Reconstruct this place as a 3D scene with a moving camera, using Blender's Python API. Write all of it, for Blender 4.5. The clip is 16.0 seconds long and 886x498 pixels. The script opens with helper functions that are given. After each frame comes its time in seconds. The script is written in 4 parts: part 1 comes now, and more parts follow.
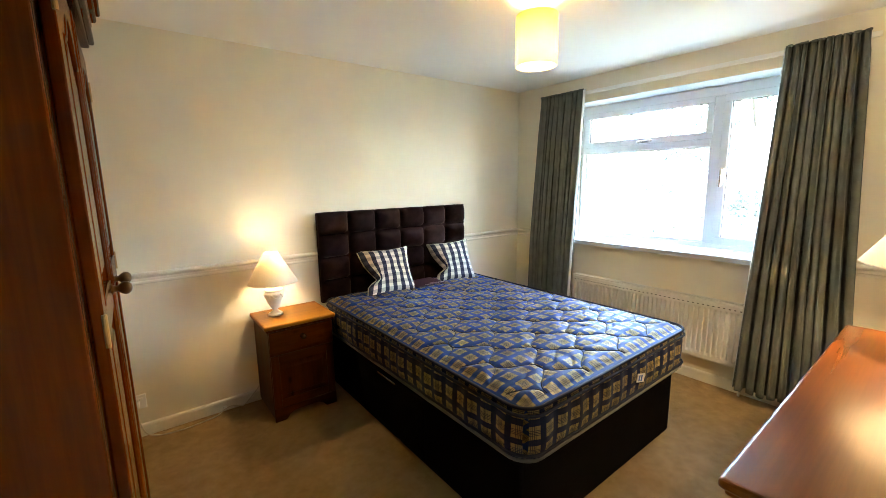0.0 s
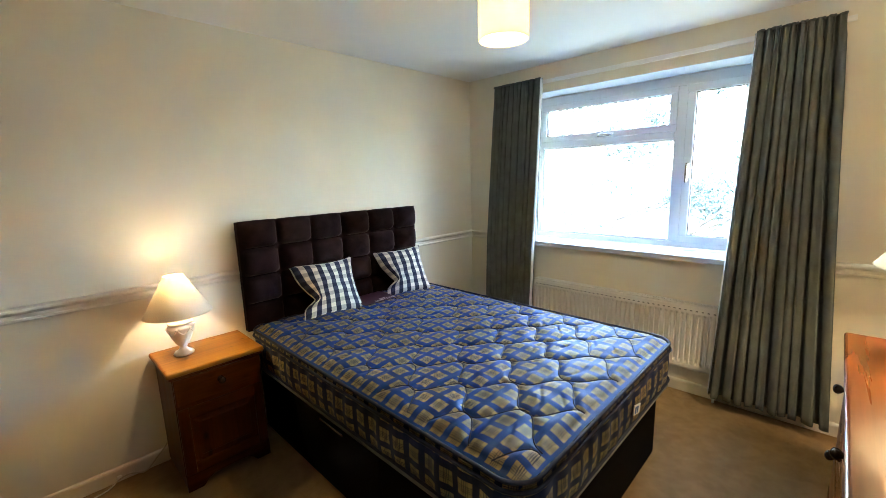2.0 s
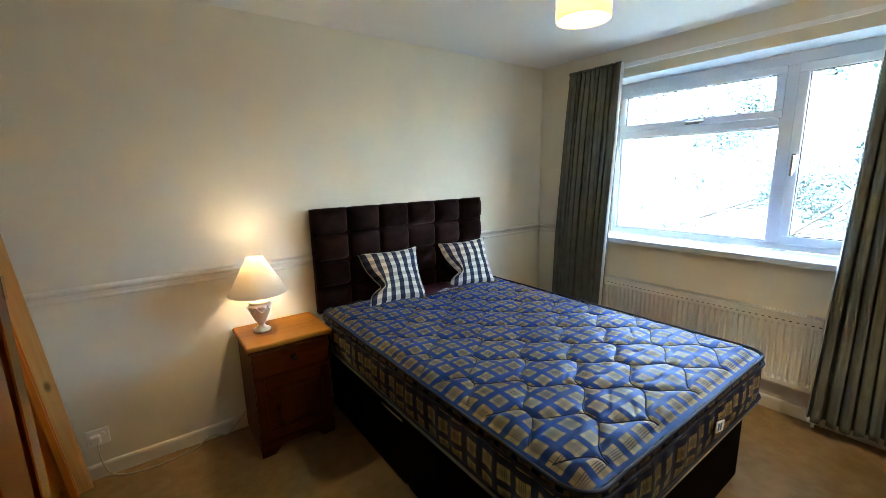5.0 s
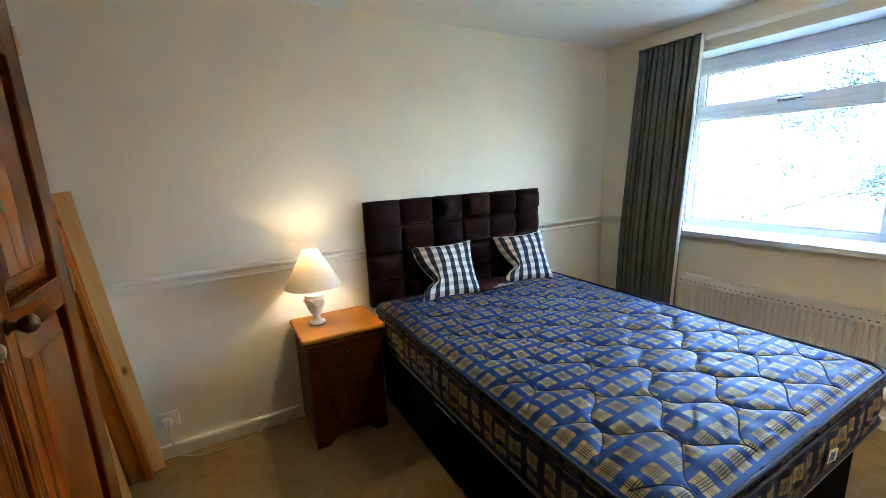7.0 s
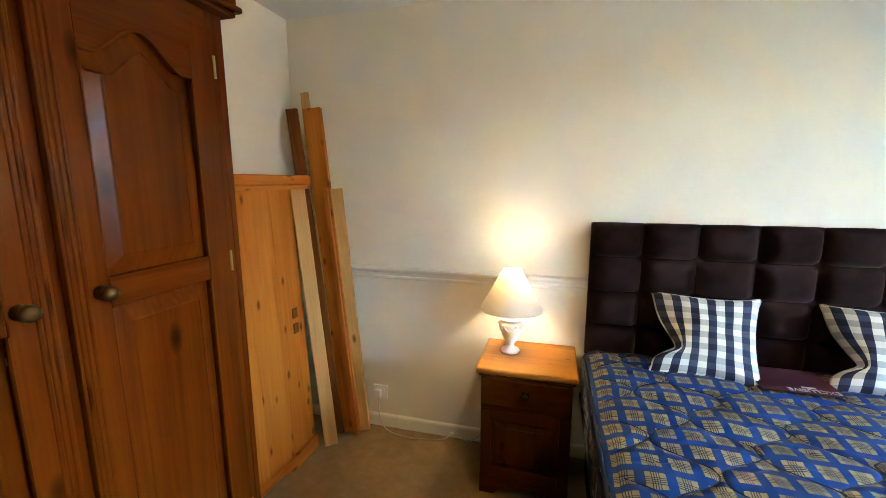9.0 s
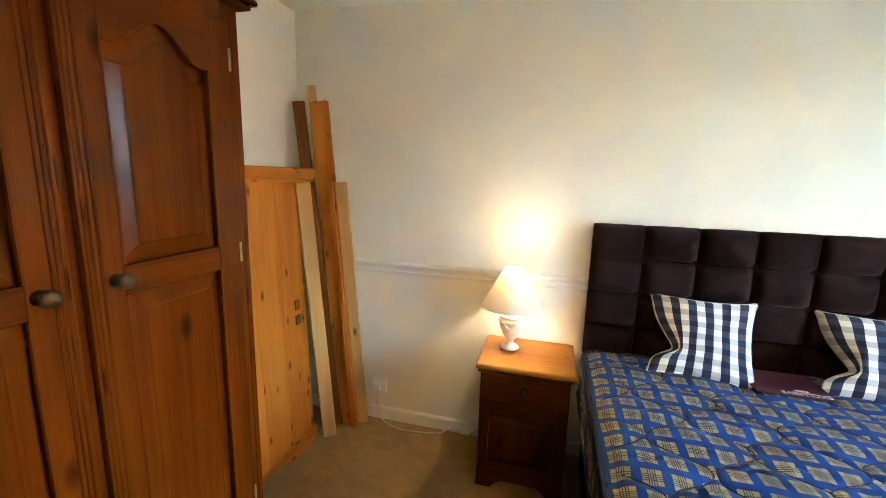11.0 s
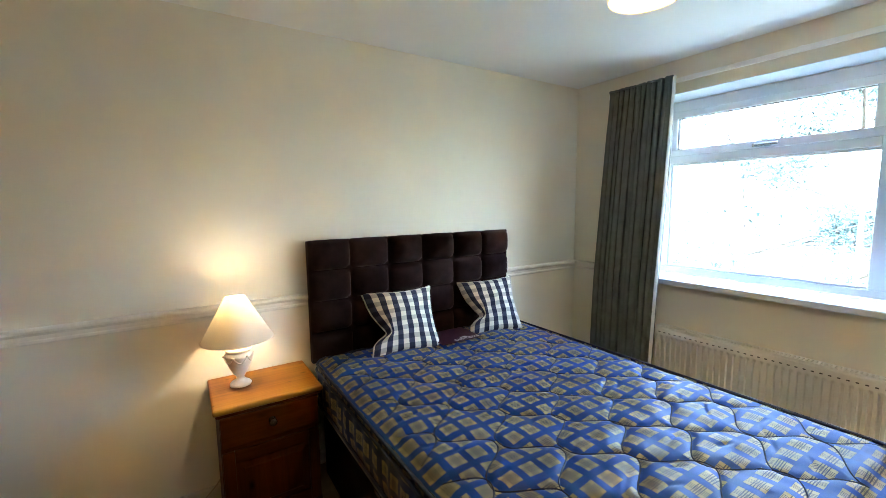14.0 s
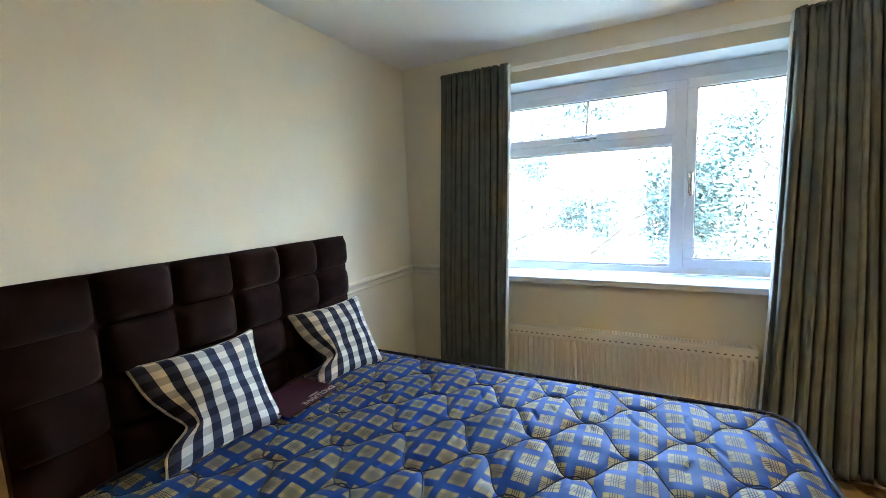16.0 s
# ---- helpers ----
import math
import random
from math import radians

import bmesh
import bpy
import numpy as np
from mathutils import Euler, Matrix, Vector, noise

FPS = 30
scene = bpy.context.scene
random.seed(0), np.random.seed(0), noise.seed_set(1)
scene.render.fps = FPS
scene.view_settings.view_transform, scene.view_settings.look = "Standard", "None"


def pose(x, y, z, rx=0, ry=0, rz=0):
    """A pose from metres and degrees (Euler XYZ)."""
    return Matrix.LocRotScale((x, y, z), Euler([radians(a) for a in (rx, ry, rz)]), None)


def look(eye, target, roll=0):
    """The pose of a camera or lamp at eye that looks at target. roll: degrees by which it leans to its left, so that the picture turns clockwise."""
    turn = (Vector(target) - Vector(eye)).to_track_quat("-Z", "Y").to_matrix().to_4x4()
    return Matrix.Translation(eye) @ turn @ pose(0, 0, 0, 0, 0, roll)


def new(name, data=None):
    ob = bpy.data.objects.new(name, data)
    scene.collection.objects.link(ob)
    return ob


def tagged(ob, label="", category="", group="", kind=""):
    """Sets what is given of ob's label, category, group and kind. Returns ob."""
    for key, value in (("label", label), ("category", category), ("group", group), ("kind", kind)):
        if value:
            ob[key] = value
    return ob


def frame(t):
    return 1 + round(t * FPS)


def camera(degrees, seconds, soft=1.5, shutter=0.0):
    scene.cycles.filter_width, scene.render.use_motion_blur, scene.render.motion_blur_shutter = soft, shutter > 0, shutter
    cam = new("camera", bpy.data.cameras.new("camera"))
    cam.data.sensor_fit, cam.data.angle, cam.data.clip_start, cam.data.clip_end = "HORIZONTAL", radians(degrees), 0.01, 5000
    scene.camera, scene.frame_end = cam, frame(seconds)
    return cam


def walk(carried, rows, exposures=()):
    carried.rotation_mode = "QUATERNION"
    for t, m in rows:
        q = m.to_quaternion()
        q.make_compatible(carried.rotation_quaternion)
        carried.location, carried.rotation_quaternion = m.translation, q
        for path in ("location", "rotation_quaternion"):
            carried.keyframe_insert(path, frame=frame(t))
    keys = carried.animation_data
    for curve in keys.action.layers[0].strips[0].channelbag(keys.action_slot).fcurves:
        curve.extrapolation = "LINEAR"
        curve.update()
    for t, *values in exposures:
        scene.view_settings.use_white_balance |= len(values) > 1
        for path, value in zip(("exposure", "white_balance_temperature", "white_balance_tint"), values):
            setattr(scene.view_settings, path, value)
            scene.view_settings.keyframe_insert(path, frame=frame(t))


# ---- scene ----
FOV = 95.03
PATH = [
    (0.0, pose(-3.233, -2.894, 1.490, 80.55, 0, -37.74) @ pose(0, 0, 0, 0, 0, -0.86)),
    (0.5, pose(-3.204, -2.838, 1.511, 80.71, 0, -41.44) @ pose(0, 0, 0, 0, 0, -0.08)),
    (1.0, pose(-3.185, -2.748, 1.522, 80.86, 0, -46.81) @ pose(0, 0, 0, 0, 0, -0.82)),
    (1.5, pose(-3.139, -2.647, 1.512, 80.46, 0, -49.65) @ pose(0, 0, 0, 0, 0, -2.23)),
    (2.0, pose(-3.007, -2.544, 1.504, 79.98, 0, -45.63) @ pose(0, 0, 0, 0, 0, -1.66)),
    (2.5, pose(-2.851, -2.451, 1.500, 79.67, 0, -38.30) @ pose(0, 0, 0, 0, 0, -1.89)),
    (3.0, pose(-2.738, -2.376, 1.516, 79.57, 0, -38.29) @ pose(0, 0, 0, 0, 0, -2.09)),
    (3.5, pose(-2.692, -2.341, 1.473, 77.36, 0, -38.25) @ pose(0, 0, 0, 0, 0, -3.24)),
    (4.0, pose(-2.832, -2.424, 1.505, 79.03, 0, -36.78) @ pose(0, 0, 0, 0, 0, -1.57)),
    (6.5, pose(-3.033, -2.547, 1.474, 78.88, 0, -35.44) @ pose(0, 0, 0, 0, 0, -1.32)),
    (7.0, pose(-2.946, -2.426, 1.480, 78.38, 0, -28.87) @ pose(0, 0, 0, 0, 0, -2.45)),
    (7.5, pose(-2.819, -2.266, 1.482, 80.13, 0, -16.88) @ pose(0, 0, 0, 0, 0, -3.19)),
    (8.0, pose(-2.633, -2.163, 1.498, 82.78, 0, -0.16) @ pose(0, 0, 0, 0, 0, -3.35)),
    (8.5, pose(-2.454, -2.135, 1.491, 82.78, 0, 10.58) @ pose(0, 0, 0, 0, 0, -2.10)),
    (9.0, pose(-2.353, -2.108, 1.476, 80.49, 0, 15.19) @ pose(0, 0, 0, 0, 0, -0.04)),
    (9.5, pose(-2.329, -2.099, 1.468, 79.65, 0, 16.48) @ pose(0, 0, 0, 0, 0, 1.22)),
    (12.0, pose(-2.459, -2.169, 1.493, 80.58, 0, 8.57) @ pose(0, 0, 0, 0, 0, 2.95)),
    (12.5, pose(-2.527, -2.178, 1.487, 81.89, 0, -4.29) @ pose(0, 0, 0, 0, 0, 0.69)),
    (13.0, pose(-2.638, -2.141, 1.481, 81.87, 0, -18.87) @ pose(0, 0, 0, 0, 0, 0.10)),
    (13.5, pose(-2.673, -2.174, 1.459, 83.38, 0, -28.36) @ pose(0, 0, 0, 0, 0, -1.11)),
    (14.0, pose(-2.711, -2.220, 1.470, 83.57, 0, -32.65) @ pose(0, 0, 0, 0, 0, -0.70)),
    (14.5, pose(-2.716, -2.158, 1.486, 83.51, 0, -36.70) @ pose(0, 0, 0, 0, 0, -0.52)),
    (15.0, pose(-2.684, -1.973, 1.495, 83.15, 0, -42.13) @ pose(0, 0, 0, 0, 0, -0.80)),
    (15.5, pose(-2.631, -1.788, 1.491, 82.99, 0, -50.59) @ pose(0, 0, 0, 0, 0, -1.48)),
    (16.0, pose(-2.527, -1.559, 1.465, 82.85, 0, -62.95) @ pose(0, 0, 0, 0, 0, -2.38)),
]
cam = camera(FOV, 16.0, soft=0.4)
walk(cam, PATH, exposures=[(0.0, 6.60, 6950, 9), (1.0, 6.42, 6500, 9), (2.5, 6.20, 6350, 8), (4.0, 6.00, 6250, 8), (6.5, 6.10, 6000, 8), (7.5, 6.32, 5750, 8), (9.5, 6.72, 6250, 10), (12.0, 6.84, 6100, 10), (13.0, 6.74, 5850, 9), (14.0, 6.20, 6150, 8), (15.0, 5.84, 6200, 7), (16.0, 5.92, 6350, 8)])

# ---- world and lights ----
world = bpy.data.worlds.new("sky")
scene.world = world
world.use_nodes = True
wn = world.node_tree.nodes
sky = wn.new("ShaderNodeTexSky")
sky.sky_type = "NISHITA"
sky.sun_disc = False
sky.sun_elevation = radians(50)
sky.sun_rotation = radians(239)
sky.dust_density = 1.5
wn["Background"].inputs["Strength"].default_value = 0.15
world.node_tree.links.new(sky.outputs[0], wn["Background"].inputs["Color"])

sun = new("sun", bpy.data.lights.new("sun", "SUN"))
sun.data.energy = 0.5
sun.data.angle = radians(10)
sun.data.color = (1.0, 0.96, 0.90)
sun.matrix_basis = look((-18.0, -10.8, 25.0), (0, 0, 0))


def bulb(x, y, z, watts, radius, color):
    ob = new("bulb_light", bpy.data.lights.new("bulb_light", "POINT"))
    ob.data.energy = watts
    ob.data.shadow_soft_size = radius
    ob.data.color = color
    ob.location = (x, y, z)
    return ob


WARM = (1.0, 0.76, 0.47)
bulb(-2.532, -0.165, 1.015, 0.076, 0.025, (1.0, 0.72, 0.40))
bulb(-0.950, -2.875, 1.31, 0.30, 0.03, WARM)
bulb(-1.560, -1.505, 2.110, 0.165, 0.03, (1.0, 0.74, 0.42))


# ---- materials ----
def shader(name, rough=0.6, metal=0.0):
    m = bpy.data.materials.new(name)
    m.use_nodes = True
    b = m.node_tree.nodes["Principled BSDF"]
    b.inputs["Roughness"].default_value = rough
    b.inputs["Metallic"].default_value = metal
    return m, m.node_tree.nodes, m.node_tree.links, b


def coords(n, l, scale=(1, 1, 1), shift=0.0):
    tc = n.new("ShaderNodeTexCoord")
    mp = n.new("ShaderNodeMapping")
    mp.inputs["Scale"].default_value = scale
    l.new(tc.outputs["Object"], mp.inputs["Vector"])
    if shift:
        oi = n.new("ShaderNodeObjectInfo")
        mul = n.new("ShaderNodeMath")
        mul.operation = "MULTIPLY"
        mul.inputs[1].default_value = shift
        l.new(oi.outputs["Random"], mul.inputs[0])
        l.new(mul.outputs[0], mp.inputs["Location"])
    return mp.outputs["Vector"]


def noise_tex(n, l, vec, scale, detail=4.0, rough=0.55, distort=0.0):
    t = n.new("ShaderNodeTexNoise")
    t.inputs["Scale"].default_value = scale
    t.inputs["Detail"].default_value = detail
    t.inputs["Roughness"].default_value = rough
    t.inputs["Distortion"].default_value = distort
    l.new(vec, t.inputs["Vector"])
    return t.outputs["Fac"]


def ramp(n, l, fac, stops):
    r = n.new("ShaderNodeValToRGB")
    el = r.color_ramp.elements
    while len(el) < len(stops):
        el.new(0.5)
    for e, (p, c) in zip(el, stops):
        e.position, e.color = p, (*c, 1)
    l.new(fac, r.inputs["Fac"])
    return r.outputs["Color"]


def mix(n, l, fac, a, b, mode="MIX"):
    x = n.new("ShaderNodeMix")
    x.data_type = "RGBA"
    x.blend_type = mode
    for v, k in ((fac, 0), (a, 6), (b, 7)):
        if isinstance(v, (int, float)):
            x.inputs[k].default_value = v
        elif isinstance(v, tuple):
            x.inputs[k].default_value = (*v, 1)
        else:
            l.new(v, x.inputs[k])
    return x.outputs[2]


def math_node(n, l, op, a, b=0.0):
    x = n.new("ShaderNodeMath")
    x.operation = op
    for v, k in ((a, 0), (b, 1)):
        if isinstance(v, (int, float)):
            x.inputs[k].default_value = v
        else:
            l.new(v, x.inputs[k])
    return x.outputs[0]


def bump(n, l, b, height, strength, dist):
    x = n.new("ShaderNodeBump")
    x.inputs["Strength"].default_value = strength
    x.inputs["Distance"].default_value = dist
    l.new(height, x.inputs["Height"])
    l.new(x.outputs["Normal"], b.inputs["Normal"])


def plain(name, color, rough=0.6, metal=0.0, vary=0.12, scale=6.0, grain=120.0, relief=0.15, depth=0.001, sheen=0.0, shift=7.0, spec=0.5):
    """A surface with soft mottling at two scales and a fine relief."""
    m, n, l, b = shader(name, rough, metal)
    v = coords(n, l, shift=shift)
    big = noise_tex(n, l, v, scale)
    fine = noise_tex(n, l, v, grain, 3.0)
    dark = tuple(c * (1 - vary) for c in color)
    light = tuple(min(1, c * (1 + vary)) for c in color)
    c1 = ramp(n, l, big, [(0.3, dark), (0.7, light)])
    c2 = mix(n, l, 0.25, c1, ramp(n, l, fine, [(0.3, dark), (0.7, light)]))
    l.new(c2, b.inputs["Base Color"])
    bump(n, l, b, fine, relief, depth)
    b.inputs["Specular IOR Level"].default_value = spec
    if sheen:
        b.inputs["Sheen Weight"].default_value = sheen
        b.inputs["Sheen Roughness"].default_value = 0.4
        b.inputs["Sheen Tint"].default_value = (0.62, 0.42, 0.36, 1)
    return m


def wood(name, dark, mid, light, axis, rough=0.35, depth=None, scale=1.0, coat=0.0, spec=0.3, knot=1.0, many=1.0):
    """Grain that runs along axis (0, 1, 2), with streaks and a few knots."""
    m, n, l, b = shader(name, rough)
    s = [9.0 * scale] * 3
    s[axis] = 0.7 * scale
    v = coords(n, l, tuple(s), shift=11.0)
    broad = noise_tex(n, l, v, 1.0, 5.0, 0.6, 0.6)
    s2 = [90.0] * 3
    s2[axis] = 3.0
    v2 = coords(n, l, tuple(s2), shift=5.0)
    fine = noise_tex(n, l, v2, 1.0, 3.0, 0.6, 0.2)
    col = ramp(n, l, broad, [(0.28, dark), (0.5, mid), (0.72, light)])
    col = mix(n, l, 0.22, col, ramp(n, l, fine, [(0.35, dark), (0.65, light)]))
    if depth is not None:
        s3 = [8.5 * many] * 3
        s3[axis] = 4.0 * many
        s3[depth] = 0.4
        v3 = coords(n, l, tuple(s3), shift=13.0)
        vo = n.new("ShaderNodeTexVoronoi")
        vo.inputs["Scale"].default_value = 1.0
        l.new(v3, vo.inputs["Vector"])
        k = ramp(n, l, vo.outputs["Distance"], [(0.055 * knot, (1, 1, 1)), (0.14 * knot, (0, 0, 0))])
        deep = tuple(c * 0.22 for c in dark)
        col = mix(n, l, math_node(n, l, "MULTIPLY", k, 0.8), col, deep)
    l.new(col, b.inputs["Base Color"])
    r = ramp(n, l, broad, [(0.2, (rough * 0.85,) * 3), (0.8, (min(1, rough * 1.25),) * 3)])
    l.new(r, b.inputs["Roughness"])
    bump(n, l, b, fine, 0.12, 0.001)
    b.inputs["Specular IOR Level"].default_value = spec
    if coat:
        b.inputs["Coat Weight"].default_value = coat
        b.inputs["Coat Roughness"].default_value = 0.2
    return m


RED = ((0.058, 0.0100, 0.0008), (0.112, 0.0205, 0.0013), (0.165, 0.034, 0.0024))
WARD = [wood("wardrobe_pine_%d" % a, *RED, a, 0.22, depth=0, scale=0.7, spec=0.12, knot=1.4) for a in range(3)]
# redder pine than the cabinet top, darkened further to paint its deep shade
BODY_SHADED = [wood("bedside_body_pine_shaded_%d" % a, (0.044, 0.0080, 0.0008), (0.078, 0.0150, 0.0012), (0.112, 0.0250, 0.0020), a, 0.32, depth=1, spec=0.07) for a in range(3)]
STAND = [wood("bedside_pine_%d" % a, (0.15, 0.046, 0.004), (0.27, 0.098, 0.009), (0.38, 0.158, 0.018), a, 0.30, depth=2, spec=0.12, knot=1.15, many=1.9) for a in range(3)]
CHEST = [wood("chest_pine_%d" % a, (0.105, 0.025, 0.003), (0.160, 0.041, 0.005), (0.215, 0.062, 0.009), a, 0.27, depth=2, scale=0.6, coat=0.35, spec=0.2, knot=0.7) for a in range(3)]
PALE = [wood("pale_pine_%d" % a, (0.46, 0.215, 0.055), (0.58, 0.31, 0.095), (0.68, 0.41, 0.15), a, 0.5, depth=1, spec=0.2) for a in range(3)]
HON = ((0.32, 0.080, 0.006), (0.49, 0.138, 0.012), (0.61, 0.205, 0.025))
HONEY = [wood("honey_pine_%d" % a, *HON, a, 0.4, depth=0, spec=0.1, knot=1.5, many=1.7) for a in range(3)]
HONEYP = [wood("honey_plank_%d" % a, *HON, a, 0.4, depth=1, spec=0.1, knot=1.5, many=1.6) for a in range(3)]
BROWN = [wood("brown_pine_%d" % a, (0.10, 0.028, 0.004), (0.20, 0.060, 0.008), (0.28, 0.096, 0.016), a, 0.6, depth=1, spec=0.15) for a in range(3)]

WALL = plain("cream_wall_paint", (0.82, 0.76, 0.615), 0.75, vary=0.045, scale=2.6, grain=180, relief=0.22, depth=0.0012, shift=0)
CEIL = plain("white_ceiling_paint", (0.87, 0.86, 0.82), 0.85, vary=0.025, scale=1.2, grain=220, relief=0.2, depth=0.001, shift=0)
TRIM = plain("cream_gloss_paint", (0.78, 0.73, 0.62), 0.38, vary=0.04, scale=3, grain=90, relief=0.06)
UPVC = plain("white_upvc", (0.74, 0.78, 0.82), 0.25, vary=0.02, scale=4, grain=60, relief=0.03)
ENAMEL = plain("white_enamel", (0.82, 0.80, 0.73), 0.35, vary=0.03, scale=4, grain=80, relief=0.05)
SLOT = plain("dark_slot", (0.10, 0.09, 0.08), 0.7)
CHROME = plain("brushed_chrome", (0.62, 0.62, 0.64), 0.25, 1.0, vary=0.05)
BRASS = plain("aged_brass", (0.13, 0.075, 0.032), 0.38, 1.0, vary=0.2, scale=40)
HINGE = plain("bright_brass_hinge", (0.36, 0.25, 0.12), 0.3, 1.0, vary=0.1)
DARKKNOB = plain("dark_bronze_knob", (0.035, 0.022, 0.016), 0.25, vary=0.2, scale=50)
VELVET = plain("brown_velvet", (0.0145, 0.0064, 0.0056), 0.85, vary=0.45, scale=14, grain=300, relief=0.4, depth=0.001, sheen=0.12, spec=0.05)
BASEFAB = plain("dark_brown_fabric", (0.0035, 0.0026, 0.0024), 1.0, vary=0.25, scale=6, grain=400, relief=0.5, spec=0.05)
CURTAIN = plain("grey_green_curtain", (0.132, 0.140, 0.128), 0.9, vary=0.18, scale=12, grain=500, relief=0.5, depth=0.001, spec=0.1)
LINING = plain("pale_curtain_lining", (0.62, 0.64, 0.66), 0.8, vary=0.04)
CERAMIC = plain("cream_ceramic", (0.74, 0.68, 0.58), 0.3, vary=0.06, scale=30, grain=80, relief=0.05)
TERRA = plain("copper_glazed_pottery", (0.115, 0.034, 0.012), 0.26, 0.3, vary=0.3, scale=14, grain=60, relief=0.15)
PLASTIC = plain("white_plastic", (0.86, 0.85, 0.80), 0.4, vary=0.02)
CABLE = plain("cream_cable", (0.55, 0.48, 0.36), 0.5)
BLACKCABLE = plain("black_cable", (0.02, 0.018, 0.016), 0.5)
MAROON = plain("maroon_label", (0.045, 0.007, 0.011), 0.5, vary=0.3, scale=30)
LABELINK = plain("pale_label_ink", (0.62, 0.55, 0.50), 0.6, vary=0.02)
PIPING = plain("navy_piping", (0.006, 0.010, 0.030), 0.7)
EDGING = plain("grey_edging", (0.16, 0.15, 0.13), 0.7)
TAGBLUE = plain("blue_tag_ink", (0.05, 0.14, 0.42), 0.6)
TAGWHITE = plain("white_tag_cloth", (0.72, 0.72, 0.72), 0.7)


def carpet():
    m, n, l, b = shader("tan_carpet", 0.95)
    b.inputs["Specular IOR Level"].default_value = 0.1
    v = coords(n, l)
    big = noise_tex(n, l, v, 2.2, 3.0, 0.5, 0.8)
    mid = noise_tex(n, l, v, 14.0, 4.0, 0.6)
    fine = noise_tex(n, l, v, 420.0, 2.0, 0.7)
    c = ramp(n, l, big, [(0.35, (0.28, 0.163, 0.055)), (0.65, (0.40, 0.252, 0.100))])
    c = mix(n, l, 0.45, c, ramp(n, l, mid, [(0.35, (0.18, 0.105, 0.037)), (0.68, (0.45, 0.295, 0.132))]))
    c = mix(n, l, 0.35, c, ramp(n, l, fine, [(0.3, (0.15, 0.09, 0.038)), (0.7, (0.38, 0.26, 0.135))]))
    l.new(c, b.inputs["Base Color"])
    h = math_node(n, l, "ADD", fine, math_node(n, l, "MULTIPLY", mid, 1.2))
    bump(n, l, b, h, 0.8, 0.004)
    b.inputs["Sheen Weight"].default_value = 0.05
    return m


CARPET = carpet()


def bands(n, l, x, period, lo, hi, shift=0.0):
    """1 where the coordinate, folded to 0..1 over the period, lies between lo and hi."""
    f = math_node(n, l, "FRACT", math_node(n, l, "ADD", math_node(n, l, "MULTIPLY", x, 1.0 / period), shift))
    a = math_node(n, l, "GREATER_THAN", f, lo)
    return math_node(n, l, "MULTIPLY", a, math_node(n, l, "LESS_THAN", f, hi))


def plaid(name, ax, ay, period=0.079, share=1.0):
    """Beige cloth with blue bands both ways and groups of fine dark lines in each square; share below 1 darkens the
    blue for shade.
    """
    m, n, l, b = shader(name, 0.45)
    b.inputs["Specular IOR Level"].default_value = 0.14
    tc = n.new("ShaderNodeTexCoord")
    sp = n.new("ShaderNodeSeparateXYZ")
    wob = n.new("ShaderNodeTexNoise")
    wob.inputs["Scale"].default_value = 5.0
    l.new(tc.outputs["Object"], wob.inputs["Vector"])
    add = n.new("ShaderNodeVectorMath")
    add.operation = "MULTIPLY_ADD"
    l.new(wob.outputs["Color"], add.inputs[0])
    add.inputs[1].default_value = (0.017, 0.017, 0.017)
    l.new(tc.outputs["Object"], add.inputs[2])
    l.new(add.outputs[0], sp.inputs[0])
    u, v = sp.outputs[ax], sp.outputs[ay]
    fine = noise_tex(n, l, tc.outputs["Object"], 500.0, 2.0)
    big = noise_tex(n, l, tc.outputs["Object"], 8.0, 3.0)
    col = ramp(n, l, big, [(0.3, (0.235, 0.170, 0.068)), (0.7, (0.37, 0.285, 0.130))])
    for c, per in ((u, period), (v, period)):
        for k in range(4):
            lo = 0.52 + 0.080 * k
            col = mix(n, l, math_node(n, l, "MULTIPLY", bands(n, l, c, per, lo, lo + 0.034), 0.88), col, (0.022, 0.026, 0.04))
    bu, bv = bands(n, l, u, period, 0.0, 0.33), bands(n, l, v, period, 0.0, 0.33)
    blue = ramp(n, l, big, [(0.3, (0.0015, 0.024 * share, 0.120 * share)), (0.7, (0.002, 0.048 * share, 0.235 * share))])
    col = mix(n, l, math_node(n, l, "MULTIPLY", bv, 0.97), col, blue)
    col = mix(n, l, math_node(n, l, "MULTIPLY", bu, 0.98), col, blue)
    both = math_node(n, l, "MULTIPLY", bu, bv)
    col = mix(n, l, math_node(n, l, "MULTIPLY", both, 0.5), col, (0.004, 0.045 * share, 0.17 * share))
    col = mix(n, l, 0.015, col, ramp(n, l, fine, [(0.35, (0.05, 0.05, 0.06)), (0.65, (0.5, 0.5, 0.5))]))
    l.new(col, b.inputs["Base Color"])
    bump(n, l, b, fine, 0.25, 0.0006)
    return m


PLAID_TOP = plaid("plaid_ticking_top", 0, 1)
# same ticking as the top, blue darkened to paint in the borders' shade
PLAID_END_SHADED = plaid("plaid_ticking_end_shaded", 0, 2, share=0.28)
PLAID_SIDE_SHADED = plaid("plaid_ticking_side_shaded", 1, 2, share=0.28)


